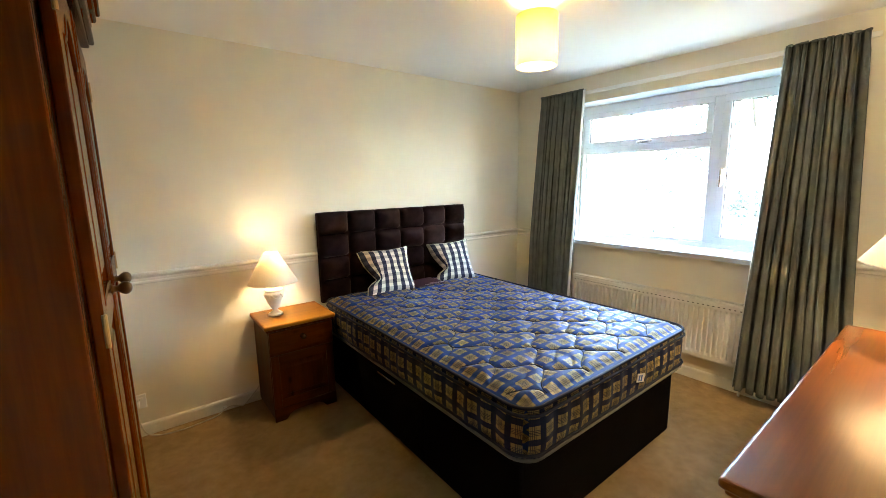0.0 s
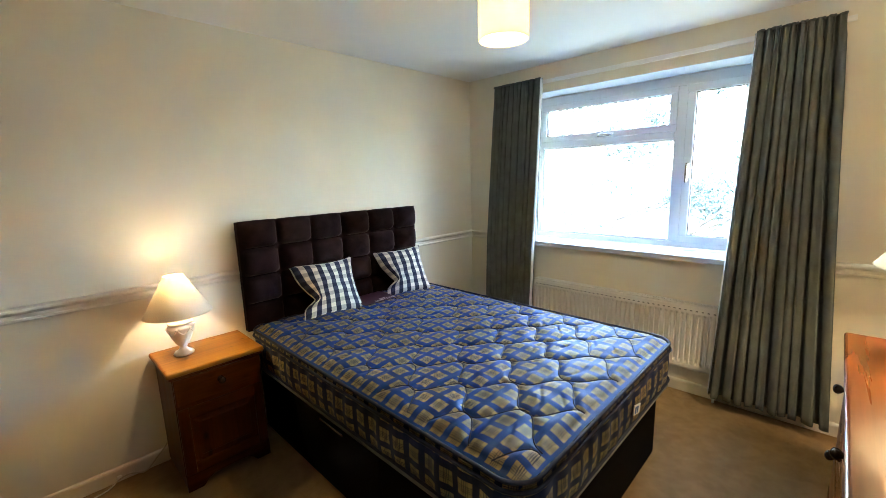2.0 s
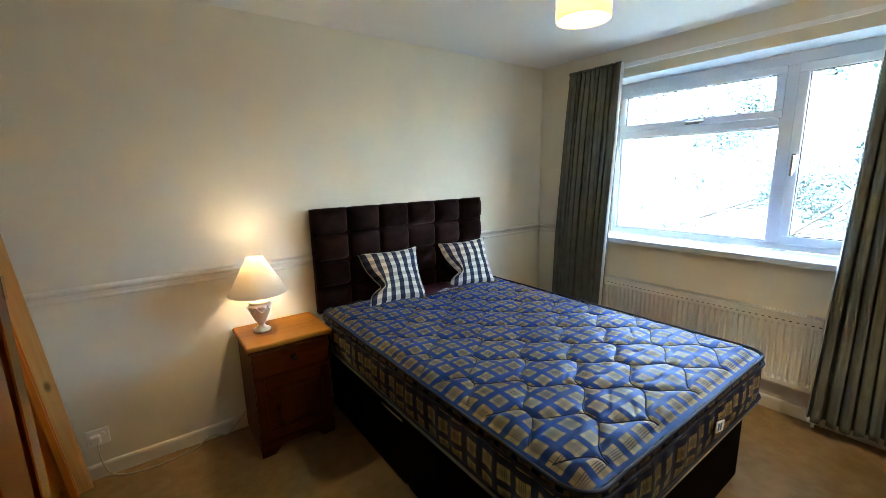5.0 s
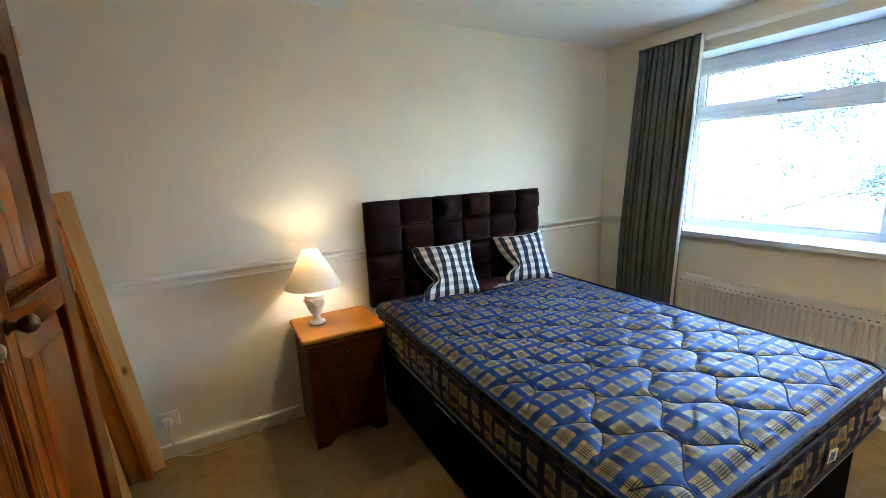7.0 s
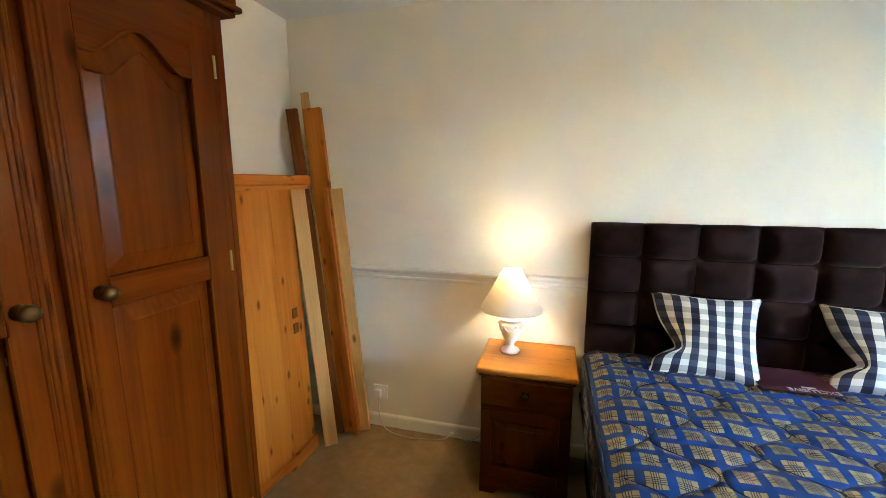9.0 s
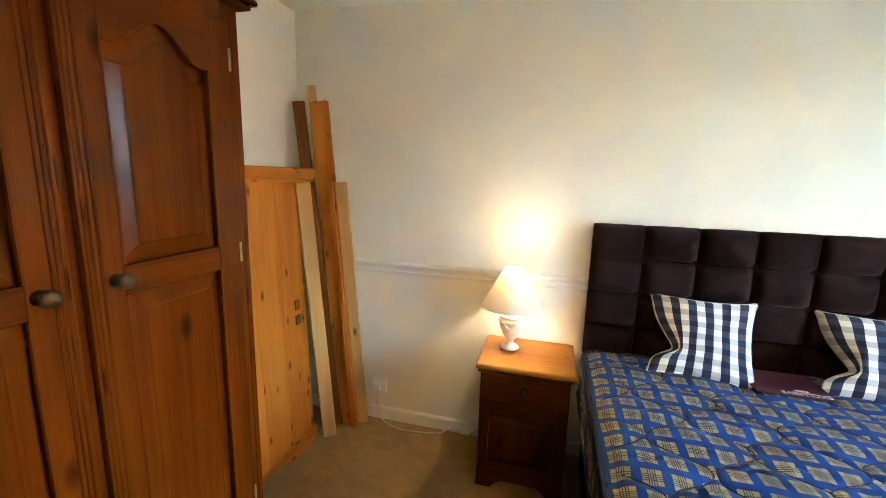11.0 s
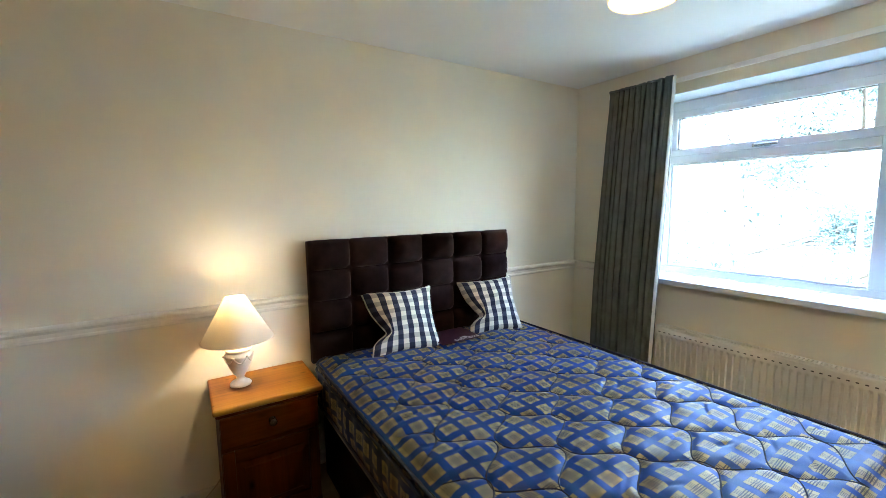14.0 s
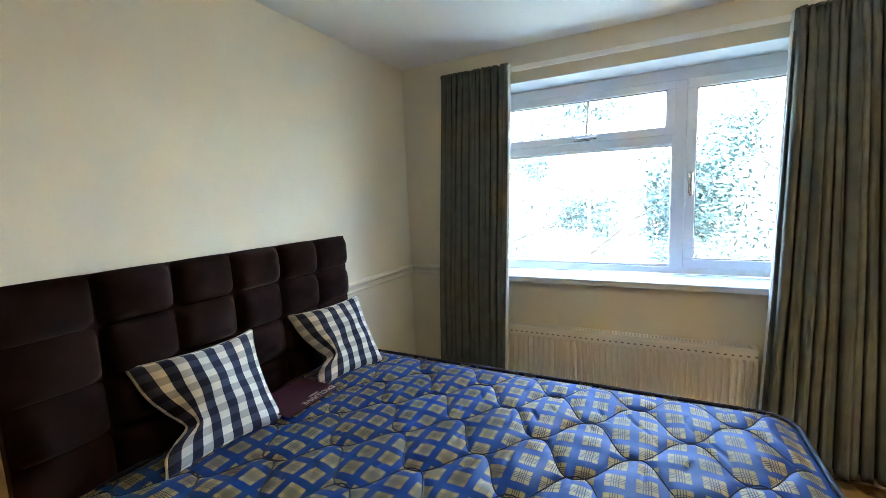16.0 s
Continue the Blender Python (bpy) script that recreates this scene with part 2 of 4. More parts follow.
def gingham():
    m, n, l, b = shader("navy_gingham", 0.9)
    b.inputs["Specular IOR Level"].default_value = 0.15
    tc = n.new("ShaderNodeTexCoord")
    sp = n.new("ShaderNodeSeparateXYZ")
    l.new(tc.outputs["UV"], sp.inputs[0])
    fine = noise_tex(n, l, tc.outputs["Object"], 420.0, 2.0)
    p = 0.067
    bu = bands(n, l, sp.outputs[0], p, 0.0, 0.5, 0.95)
    bv = bands(n, l, sp.outputs[1], 0.054, 0.0, 0.5, 0.25)
    col = mix(n, l, math_node(n, l, "MULTIPLY", bv, 0.42), (0.80, 0.76, 0.65), (0.05, 0.055, 0.07))
    col = mix(n, l, math_node(n, l, "MULTIPLY", bu, 0.95), col, (0.008, 0.019, 0.066))
    col = mix(n, l, math_node(n, l, "MULTIPLY", math_node(n, l, "MULTIPLY", bu, bv), 0.5), col, (0.004, 0.007, 0.026))
    col = mix(n, l, 0.02, col, ramp(n, l, fine, [(0.35, (0.1, 0.1, 0.1)), (0.65, (0.7, 0.7, 0.7))]))
    l.new(col, b.inputs["Base Color"])
    bump(n, l, b, fine, 0.4, 0.0008)
    return m


GINGHAM = gingham()


def shade_cloth(name, color, share):
    m, n, l, b = shader(name, 0.8)
    v = coords(n, l)
    weave = noise_tex(n, l, v, 300.0, 2.0)
    c = ramp(n, l, weave, [(0.3, tuple(x * 0.9 for x in color)), (0.7, color)])
    l.new(c, b.inputs["Base Color"])
    tr = n.new("ShaderNodeBsdfTranslucent")
    l.new(c, tr.inputs["Color"])
    mx = n.new("ShaderNodeMixShader")
    mx.inputs[0].default_value = share
    l.new(b.outputs[0], mx.inputs[1])
    l.new(tr.outputs[0], mx.inputs[2])
    l.new(mx.outputs[0], n["Material Output"].inputs["Surface"])
    return m


SHADE = shade_cloth("cream_shade_cloth", (0.86, 0.80, 0.67), 0.27)
SHADE_YELLOW = shade_cloth("yellow_shade_cloth", (0.90, 0.78, 0.46), 0.5)


def glass_mat():
    m, n, l, b = shader("window_glass", 0.02)
    b.inputs["Transmission Weight"].default_value = 1.0
    b.inputs["IOR"].default_value = 1.02
    b.inputs["Base Color"].default_value = (0.98, 0.99, 0.99, 1)
    return m


GLASS = glass_mat()


# ---- mesh helpers ----
def thing(name, place, label, category, group="", rz=0.0, kind=""):
    ob = new(name)
    ob.empty_display_size = 0.05
    ob.matrix_basis = pose(*place, 0, 0, rz)
    return tagged(ob, label, category, group, kind)


def finish(bm, name, material, smooth=False):
    me = bpy.data.meshes.new(name)
    bmesh.ops.recalc_face_normals(bm, faces=bm.faces)
    bm.to_mesh(me)
    bm.free()
    me.materials.append(material)
    if smooth:
        me.polygons.foreach_set("use_smooth", [True] * len(me.polygons))
    return me


def part(name, bm, material, parent=None, label="", smooth=False):
    """Links a bmesh as one mesh object under a thing or a part."""
    ob = new(name, finish(bm, name, material, smooth))
    ob.parent = parent
    if label:
        tagged(ob, label)
    return ob


def structure(name, bm, material, label="", smooth=False):
    return tagged(part(name, bm, material, None, label, smooth), kind="structure")


def from_arrays(name, verts, faces, material, parent=None, label="", smooth=True):
    me = bpy.data.meshes.new(name)
    me.from_pydata([tuple(v) for v in verts], [], [tuple(f) for f in faces])
    me.materials.append(material)
    me.polygons.foreach_set("use_smooth", [smooth] * len(me.polygons))
    ob = new(name, me)
    ob.parent = parent
    if label:
        tagged(ob, label)
    return ob


def box(x0, x1, y0, y1, z0, z1, bevel=0.0, bm=None, seg=2):
    bm = bm or bmesh.new()
    ret = bmesh.ops.create_cube(bm, size=1.0)
    vs = ret["verts"]
    for v in vs:
        v.co = Vector((x0 + (v.co.x + 0.5) * (x1 - x0), y0 + (v.co.y + 0.5) * (y1 - y0), z0 + (v.co.z + 0.5) * (z1 - z0)))
    if bevel:
        es = list({e for v in vs for e in v.link_edges})
        bmesh.ops.bevel(bm, geom=es, offset=bevel, segments=seg, profile=0.5, affect="EDGES")
    return bm


def prism(poly, fn, d0, d1, bevel=0.0, bm=None):
    """Extrudes a polygon in a plane: fn(u, v, d) gives the place."""
    bm = bm or bmesh.new()
    lo = [bm.verts.new(fn(u, v, d0)) for u, v in poly]
    hi = [bm.verts.new(fn(u, v, d1)) for u, v in poly]
    n = len(poly)
    bm.faces.new(lo[::-1])
    top = bm.faces.new(hi)
    for i in range(n):
        bm.faces.new((lo[i], lo[(i + 1) % n], hi[(i + 1) % n], hi[i]))
    if bevel:
        bmesh.ops.bevel(bm, geom=list(top.edges), offset=bevel, segments=2, profile=0.5, affect="EDGES")
    return bm


def shrink(poly, d):
    """Moves each side of a polygon (counterclockwise) inwards by d."""
    out = []
    n = len(poly)
    for i in range(n):
        a, b, c = Vector(poly[i - 1]), Vector(poly[i]), Vector(poly[(i + 1) % n])
        e1, e2 = (b - a).normalized(), (c - b).normalized()
        n1, n2 = Vector((-e1.y, e1.x)), Vector((-e2.y, e2.x))
        k = (n1 + n2)
        k = k / max(0.35, k.length_squared / 2)
        out.append(tuple(b + k * d))
    return out


def raised(poly, fn, d_low, d_high, border):
    """A raised panel: a sloping border round a flat field."""
    bm = bmesh.new()
    inner = shrink(poly, border)
    inner2 = shrink(poly, border + 0.004)
    r0 = [bm.verts.new(fn(u, v, d_low)) for u, v in poly]
    r1 = [bm.verts.new(fn(u, v, d_high - 0.003)) for u, v in inner]
    r2 = [bm.verts.new(fn(u, v, d_high)) for u, v in inner2]
    n = len(poly)
    for a, b in ((r0, r1), (r1, r2)):
        for i in range(n):
            bm.faces.new((a[i], a[(i + 1) % n], b[(i + 1) % n], b[i]))
    bm.faces.new(r2)
    back = [bm.verts.new(fn(u, v, d_low - 0.008)) for u, v in poly]
    for i in range(n):
        bm.faces.new((back[i], back[(i + 1) % n], r0[(i + 1) % n], r0[i]))
    bm.faces.new(back[::-1])
    return bm


def lathe(profile, seg=32, cx=0.0, cy=0.0, cz=0.0, axis="z", bm=None):
    bm = bm or bmesh.new()
    rings = []
    for r, h in profile:
        ring = []
        for i in range(seg):
            a = 2 * math.pi * i / seg
            p, q = r * math.cos(a), r * math.sin(a)
            co = {"z": (cx + p, cy + q, cz + h), "x": (cx + h, cy + p, cz + q), "y": (cx + p, cy + h, cz + q)}[axis]
            ring.append(bm.verts.new(co))
        rings.append(ring)
    for a, b in zip(rings, rings[1:]):
        for i in range(seg):
            bm.faces.new((a[i], a[(i + 1) % seg], b[(i + 1) % seg], b[i]))
    if profile[0][0] > 1e-6:
        bm.faces.new(rings[0][::-1])
    if profile[-1][0] > 1e-6:
        bm.faces.new(rings[-1])
    return bm


def shell(profile, thick, seg=48):
    """A thin open wall of revolution (a lamp shade)."""
    outer = list(profile)
    inner = [(r - thick, h) for r, h in reversed(profile)]
    bm = bmesh.new()
    loop = outer + inner
    rings = [[bm.verts.new((r * math.cos(2 * math.pi * i / seg), r * math.sin(2 * math.pi * i / seg), h)) for i in range(seg)] for r, h in loop]
    for k in range(len(rings)):
        a, b = rings[k], rings[(k + 1) % len(rings)]
        for i in range(seg):
            bm.faces.new((a[i], a[(i + 1) % seg], b[(i + 1) % seg], b[i]))
    return bm


def tube(points, radius, seg=8, closed=False):
    """A round cord along a smooth line through the points."""
    pts = [Vector(p) for p in points]
    fine = []
    n = len(pts)
    for i in range(n if closed else n - 1):
        p0, p1, p2, p3 = (pts[(i + k) % n] if closed else pts[min(max(i + k, 0), n - 1)] for k in (-1, 0, 1, 2))
        for s in range(6):
            t = s / 6
            fine.append(0.5 * ((2 * p1) + (p2 - p0) * t + (2 * p0 - 5 * p1 + 4 * p2 - p3) * t * t + (3 * p1 - p0 - 3 * p2 + p3) * t ** 3))
    if not closed:
        fine.append(pts[-1])
    bm = bmesh.new()
    rings = []
    m = len(fine)
    for i, p in enumerate(fine):
        a = fine[(i - 1) % m] if closed or i else p
        b = fine[(i + 1) % m] if closed or i < m - 1 else p
        d = (b - a).normalized()
        up = Vector((0, 0, 1)) if abs(d.z) < 0.9 else Vector((1, 0, 0))
        s = d.cross(up).normalized()
        u = s.cross(d)
        rings.append([bm.verts.new(p + radius * (s * math.cos(2 * math.pi * k / seg) + u * math.sin(2 * math.pi * k / seg))) for k in range(seg)])
    for i in range(m if closed else m - 1):
        a, b = rings[i], rings[(i + 1) % m]
        for k in range(seg):
            bm.faces.new((a[k], a[(k + 1) % seg], b[(k + 1) % seg], b[k]))
    if not closed:
        bm.faces.new(rings[0][::-1])
        bm.faces.new(rings[-1])
    return bm


# ---- the room ----
XL, YB, ZC = -3.825, -3.130, 2.355
T = 0.32
WY0, WY1, WZ0, WZ1 = -2.36, -0.585, 0.915, 2.145

structure("floor", box(XL - T, T, YB - T, T, -0.12, 0.0), CARPET, "tan cut-pile carpet with faint pile marks")
structure("ceiling", box(XL - T, T, YB - T, T, ZC, ZC + 0.12), CEIL, "white painted plaster ceiling")
structure("wall_north", box(XL - T, T, 0.0, T, 0.0, ZC), WALL, "cream painted wall behind the headboard")
structure("wall_south", box(XL - T, T, YB - T, YB, 0.0, ZC), WALL, "cream painted wall behind the chest of drawers")
structure("wall_west", box(XL - T, XL, YB, 0.0, 0.0, ZC), WALL, "cream painted wall behind the wardrobe")
bm = box(0.0, T, YB, WY0, 0.0, ZC)
box(0.0, T, WY1, 0.0, 0.0, ZC, bm=bm)
box(0.0, T, WY0, WY1, 0.0, WZ0, bm=bm)
box(0.0, T, WY0, WY1, WZ1, ZC, bm=bm)
structure("wall_east", bm, WALL, "cream painted wall round the window")


def molding(name, profile, runs, material, label):
    """profile: (out, up) pairs; runs: (start, end, outward direction) on the floor plan."""
    bm = bmesh.new()
    for (x0, y0), (x1, y1), (ox, oy) in runs:
        a = [bm.verts.new((x0 + ox * o, y0 + oy * o, u)) for o, u in profile]
        b = [bm.verts.new((x1 + ox * o, y1 + oy * o, u)) for o, u in profile]
        for i in range(len(profile)):
            j = (i + 1) % len(profile)
            bm.faces.new((a[i], a[j], b[j], b[i]))
        bm.faces.new(a[::-1])
        bm.faces.new(b)
    return structure(name, bm, material, label)


RAIL = [(0.0, 0.926), (0.014, 0.927), (0.018, 0.934), (0.016, 0.942), (0.010, 0.946), (0.010, 0.962), (0.016, 0.967),
        (0.027, 0.971), (0.034, 0.978), (0.033, 0.987), (0.022, 0.993), (0.0, 0.995)]
runs = [((XL + 0.001, 0), (-0.001, 0), (0, -1)), ((0, -0.035), (0, WY1 + 0.02), (-1, 0)), ((0, WY0 - 0.02), (0, YB + 0.035), (-1, 0)),
        ((-0.001, YB), (XL + 0.001, YB), (0, 1)), ((XL, YB + 0.035), (XL, -0.035), (1, 0))]
molding("chair_rail_trim", RAIL, runs, TRIM, "cream moulded dado rail along the walls")
SKIRT = [(0.0, 0.0), (0.015, 0.0), (0.015, 0.062), (0.012, 0.071), (0.006, 0.076), (0.0, 0.077)]
runs = [((XL + 0.001, 0), (-0.001, 0), (0, -1)), ((0, -0.016), (0, YB + 0.016), (-1, 0)),
        ((-0.001, YB), (XL + 0.001, YB), (0, 1)), ((XL, YB + 0.016), (XL, -0.016), (1, 0))]
molding("baseboard", SKIRT, runs, TRIM, "low cream skirting board")


# ---- window ----
def window():
    w = thing("window_1", (0.235, 0, 0), "white plastic double-glazed window with a top light and a side casement", "window", kind="structure")
    X0, X1 = 0.0, 0.07
    y0, y1, z0, z1 = WY0 + 0.004, WY1 - 0.004, WZ0 + 0.040, WZ1 - 0.004
    f, ft = 0.045, 0.070
    bm = box(X0, X1, y0, y1, z0, z0 + f, 0.005)
    box(X0, X1, y0, y1, z1 - ft, z1, 0.005, bm)
    box(X0, X1, y0, y0 + f, z0 + f, z1 - ft, 0.005, bm)
    box(X0, X1, y1 - f, y1, z0 + f, z1 - ft, 0.005, bm)
    part("window_frame", bm, UPVC, w)
    part("mullion", box(X0 - 0.001, X1 + 0.001, -1.748, -1.668, z0 + f, z1 - ft, 0.005), UPVC, w)
    part("transom", box(X0 - 0.001, X1 + 0.001, -1.668, y1 - f, 1.724, 1.778, 0.005), UPVC, w)

    def sash(a0, a1, b0, b1, s, x0, x1):
        bm = box(x0, x1, a0, a1, b0, b0 + s, 0.005)
        box(x0, x1, a0, a1, b1 - s, b1, 0.005, bm)
        box(x0, x1, a0, a0 + s, b0 + s, b1 - s, 0.005, bm)
        box(x0, x1, a1 - s, a1, b0 + s, b1 - s, 0.005, bm)
        ob = part("sash", bm, UPVC, w)
        # black rubber gasket round the pane
        g = 0.004
        bm = box(x0 + 0.010, x0 + 0.030, a0 + s, a1 - s, b0 + s, b0 + s + g)
        box(x0 + 0.010, x0 + 0.030, a0 + s, a1 - s, b1 - s - g, b1 - s, bm=bm)
        box(x0 + 0.010, x0 + 0.030, a0 + s, a0 + s + g, b0 + s + g, b1 - s - g, bm=bm)
        box(x0 + 0.010, x0 + 0.030, a1 - s - g, a1 - s, b0 + s + g, b1 - s - g, bm=bm)
        part("gasket", bm, SLOT, ob)
        return ob

    top = sash(-1.682, y1 - f + 0.004, 1.774, z1 - ft + 0.003, 0.046, -0.014, 0.045)
    side = sash(y0 + f - 0.004, -1.740, z0 + f - 0.004, z1 - ft + 0.003, 0.053, -0.014, 0.045)
    bm = box(0.012, 0.05, -1.682, -1.668, z0 + f, 1.724, 0.004)
    box(0.012, 0.05, y1 - f - 0.014, y1 - f, z0 + f, 1.724, 0.004, bm)
    box(0.012, 0.05, -1.682, y1 - f - 0.014, z0 + f, z0 + f + 0.014, 0.004, bm)
    box(0.012, 0.05, -1.682, y1 - f - 0.014, 1.710, 1.724, 0.004, bm)
    part("glazing_bead", bm, UPVC, w)
    for a0, a1, b0, b1 in ((-1.650, y1 - f - 0.03, 1.805, z1 - ft - 0.03), (y0 + f + 0.03, -1.780, z0 + f + 0.03, z1 - ft - 0.03), (-1.676, y1 - f - 0.01, z0 + f + 0.01, 1.716)):
        g = part("pane", box(0.024, 0.028, a0, a1, b0, b1), GLASS, w)
        g.visible_shadow = False
    bm = box(-0.022, -0.013, -1.222, -1.122, 1.782, 1.806, 0.004)
    box(-0.045, -0.020, -1.162, -1.142, 1.785, 1.803, 0.004, bm)
    box(-0.050, -0.038, -1.262, -1.142, 1.786, 1.801, 0.005, bm)
    part("handle", bm, CHROME, top, "chrome handle")
    bm = box(-0.022, -0.013, -1.782, -1.756, 1.435, 1.555, 0.004)
    box(-0.045, -0.020, -1.778, -1.760, 1.525, 1.545, 0.004, bm)
    box(-0.050, -0.038, -1.777, -1.761, 1.420, 1.545, 0.005, bm)
    part("handle", bm, CHROME, side, "chrome handle")
    part("window_sill", box(-0.285, 0.0, WY0 + 0.003, WY1 - 0.003, WZ0 + 0.001, WZ0 + 0.038, 0.006), UPVC, w, "white painted sill board")
    part("head_lining", box(-0.238, 0.0, WY0 + 0.001, WY1 - 0.001, WZ1 - 0.003, WZ1 - 0.0005), UPVC, w)


window()


# ---- curtains ----
def curtain(name, top, bottom, ztop, zbot, folds, seed, lead, label):
    """Hanging pleated cloth: gathered heading, folds that open downwards."""
    rnd = random.Random(seed)
    c = thing(name, (0, (top[0] + top[1]) / 2, zbot), label, "curtain", "window curtains")
    cy = (top[0] + top[1]) / 2
    nu, nv = folds * 16, 60
    amp = [0.45 + 0.85 * rnd.random() for _ in range(folds + 1)]
    ph = [rnd.uniform(-1.5, 1.5) for _ in range(folds + 1)]
    wide = [rnd.uniform(0.45, 1.7) for _ in range(folds)]
    edges = [sum(wide[:k]) / sum(wide) for k in range(folds + 1)]
    verts, faces = [], []
    for j in range(nv + 1):
        s = j / nv
        z = ztop + (zbot - ztop) * s
        a = top[0] + (bottom[0] - top[0]) * s ** 1.2
        b = top[1] + (bottom[1] - top[1]) * s ** 1.2
        open_ = 0.55 + 0.45 * min(1, s / 0.16)
        for i in range(nu + 1):
            u = i / nu
            k = min(folds, int(u * folds))
            f = u * folds - k
            A = amp[k] * (1 - f) + amp[min(k + 1, folds)] * f
            P = ph[k] * (1 - f) + ph[min(k + 1, folds)] * f
            th = 2 * math.pi * u * folds + P * (0.5 + 0.7 * s)
            d = 0.029 * A * open_ * math.tanh(2.4 * math.sin(th)) + 0.008 * math.sin(2.3 * th + 1.0 + 2.0 * s)
            if s < 0.05:
                d = d * 0.7 + 0.008 * math.sin(3 * th)
            across = edges[k] + (edges[min(k + 1, folds)] - edges[k]) * f
            y = a + (b - a) * across + 0.011 * open_ * math.sin(2 * th + 0.5)
            sway = 0.012 * math.sin(3.0 * s + 5 * u + seed)
            verts.append((-0.075 - 0.062 * min(1, s * 1.6) + d + sway * s, y - cy, z - zbot + (0.004 * math.sin(th) if s > 0.97 else 0)))
    for j in range(nv):
        for i in range(nu):
            p = j * (nu + 1) + i
            faces.append((p, p + 1, p + nu + 2, p + nu + 1))
    cloth = from_arrays("cloth", verts, faces, CURTAIN, c)
    m = cloth.modifiers.new("thickness", "SOLIDIFY")
    m.thickness = 0.004
    edge = 0 if lead == 0 else nu
    sgn = -1 if lead else 1
    lv, lf = [], []
    for j in range(nv + 1):
        x, y, z = verts[j * (nu + 1) + edge]
        for k in range(4):
            lv.append((x + 0.003 + 0.006 * k, y - sgn * (0.001 - 0.004 * k), z))
    for j in range(nv):
        for k in range(3):
            p = j * 4 + k
            lf.append((p, p + 1, p + 5, p + 4))
    lin = from_arrays("lining", lv, lf, LINING, c, "pale lining along the leading edge")
    m = lin.modifiers.new("thickness", "SOLIDIFY")
    m.thickness = 0.003
    tape = [(verts[i][0] - 0.004, verts[i][1], verts[i][2] - 0.002) for i in range(0, nu + 1, 3)]
    part("heading", tube(tape, 0.007, 6), CURTAIN, c)


curtain("curtain", (-0.345, -0.790), (-0.285, -0.755), 2.238, 0.095, 12, 3, 1, "grey-green lined curtain drawn back beside the window")
curtain("curtain", (-2.132, -2.480), (-2.075, -2.620), 2.238, 0.095, 10, 8, 0, "grey-green lined curtain drawn back and flared at the floor")

track = thing("curtain_track", (0, -1.4, 2.212), "white plastic curtain track above the window", "curtain track")
part("rail", box(-0.052, -0.040, -1.12, 1.08, -0.012, 0.016, 0.003), PLASTIC, track)
for y in (-1.0, -0.5, 0.0, 0.5, 1.0):
    part("bracket", box(-0.041, 0.0, y - 0.012, y + 0.012, 0.004, 0.022, 0.003), PLASTIC, track)


# ---- radiator ----
def radiator():
    y0, y1, z0, z1 = -2.062, -0.757, 0.198, 0.640
    r = thing("radiator", (0, (y0 + y1) / 2, z0), "white enamelled panel radiator with vertical flutes under the window", "radiator")
    half, h = (y1 - y0) / 2, z1 - z0
    n = 40
    us = []
    for i in range(n):
        for f, d in ((0.0, 0.0), (0.40, 0.0), (0.52, 0.013), (0.88, 0.013), (0.999, 0.0)):
            us.append(((i + f) / n, d))
    us.append((1.0, 0.0))
    rows = [(0.0, 0.0, 0.006), (0.012, 0.0, 0.0), (0.035, 0.0, 0.0), (0.055, 1.0, 0.0), (h - 0.075, 1.0, 0.0), (h - 0.055, 0.0, 0.0), (h - 0.012, 0.0, 0.0), (h, 0.0, 0.006)]
    verts, faces = [], []
    for z, k, back in rows:
        for u, d in us:
            verts.append((-0.083 + d * k + back, -half + 2 * half * u, z))
    m = len(us)
    for j in range(len(rows) - 1):
        for i in range(m - 1):
            p = j * m + i
            faces.append((p, p + 1, p + m + 1, p + m))
    from_arrays("front_panel", verts, faces, ENAMEL, r, smooth=False)
    part("back_panel", box(-0.028, -0.022, -half, half, 0.006, h - 0.004, 0.002), ENAMEL, r)
    for s in (-1, 1):
        part("side_panel", box(-0.082, -0.022, s * half - 0.004, s * half + 0.004, 0.004, h + 0.003, 0.002), ENAMEL, r)
    bm = bmesh.new()
    box(-0.085, -0.079, -half, half, h - 0.004, h + 0.006, bm=bm)
    box(-0.030, -0.022, -half, half, h - 0.004, h + 0.006, bm=bm)
    for i in range(72):
        y = -half + (i + 0.5) * 2 * half / 72
        box(-0.079, -0.030, y - 0.0045, y + 0.0045, h - 0.001, h + 0.005, bm=bm)
    part("top_grille", bm, ENAMEL, r)
    me = finish(box(-0.0845, -0.0825, -0.006, 0.006, h - 0.040, h - 0.034), "slot", SLOT)
    for i in range(40):
        ob = new("slot", me)
        ob.parent = r
        ob.location.y = -half + (i + 0.16) * 2 * half / 40
    for s in (-1, 1):
        part("bracket", box(-0.024, 0.0, s * half * 0.75 - 0.02, s * half * 0.75 + 0.02, 0.05, h - 0.05, 0.002), ENAMEL, r)
        part("pipe", tube([(-0.05, s * (half + 0.02), 0.035), (-0.05, s * (half + 0.02), -0.04), (-0.05, s * (half + 0.02), -z0)], 0.008), ENAMEL, r)
        part("valve", lathe([(0.0, -0.03), (0.016, -0.028), (0.018, 0.02), (0.012, 0.03), (0.0, 0.032)], 16, -0.05, s * (half + 0.02), 0.02), PLASTIC, r, smooth=True)
    return r


radiator()


# ---- bed ----
BX0, BX1, BY0, BY1 = -2.178, -0.815, -2.010, -0.125
MZ0, MZ1 = 0.440, 0.662


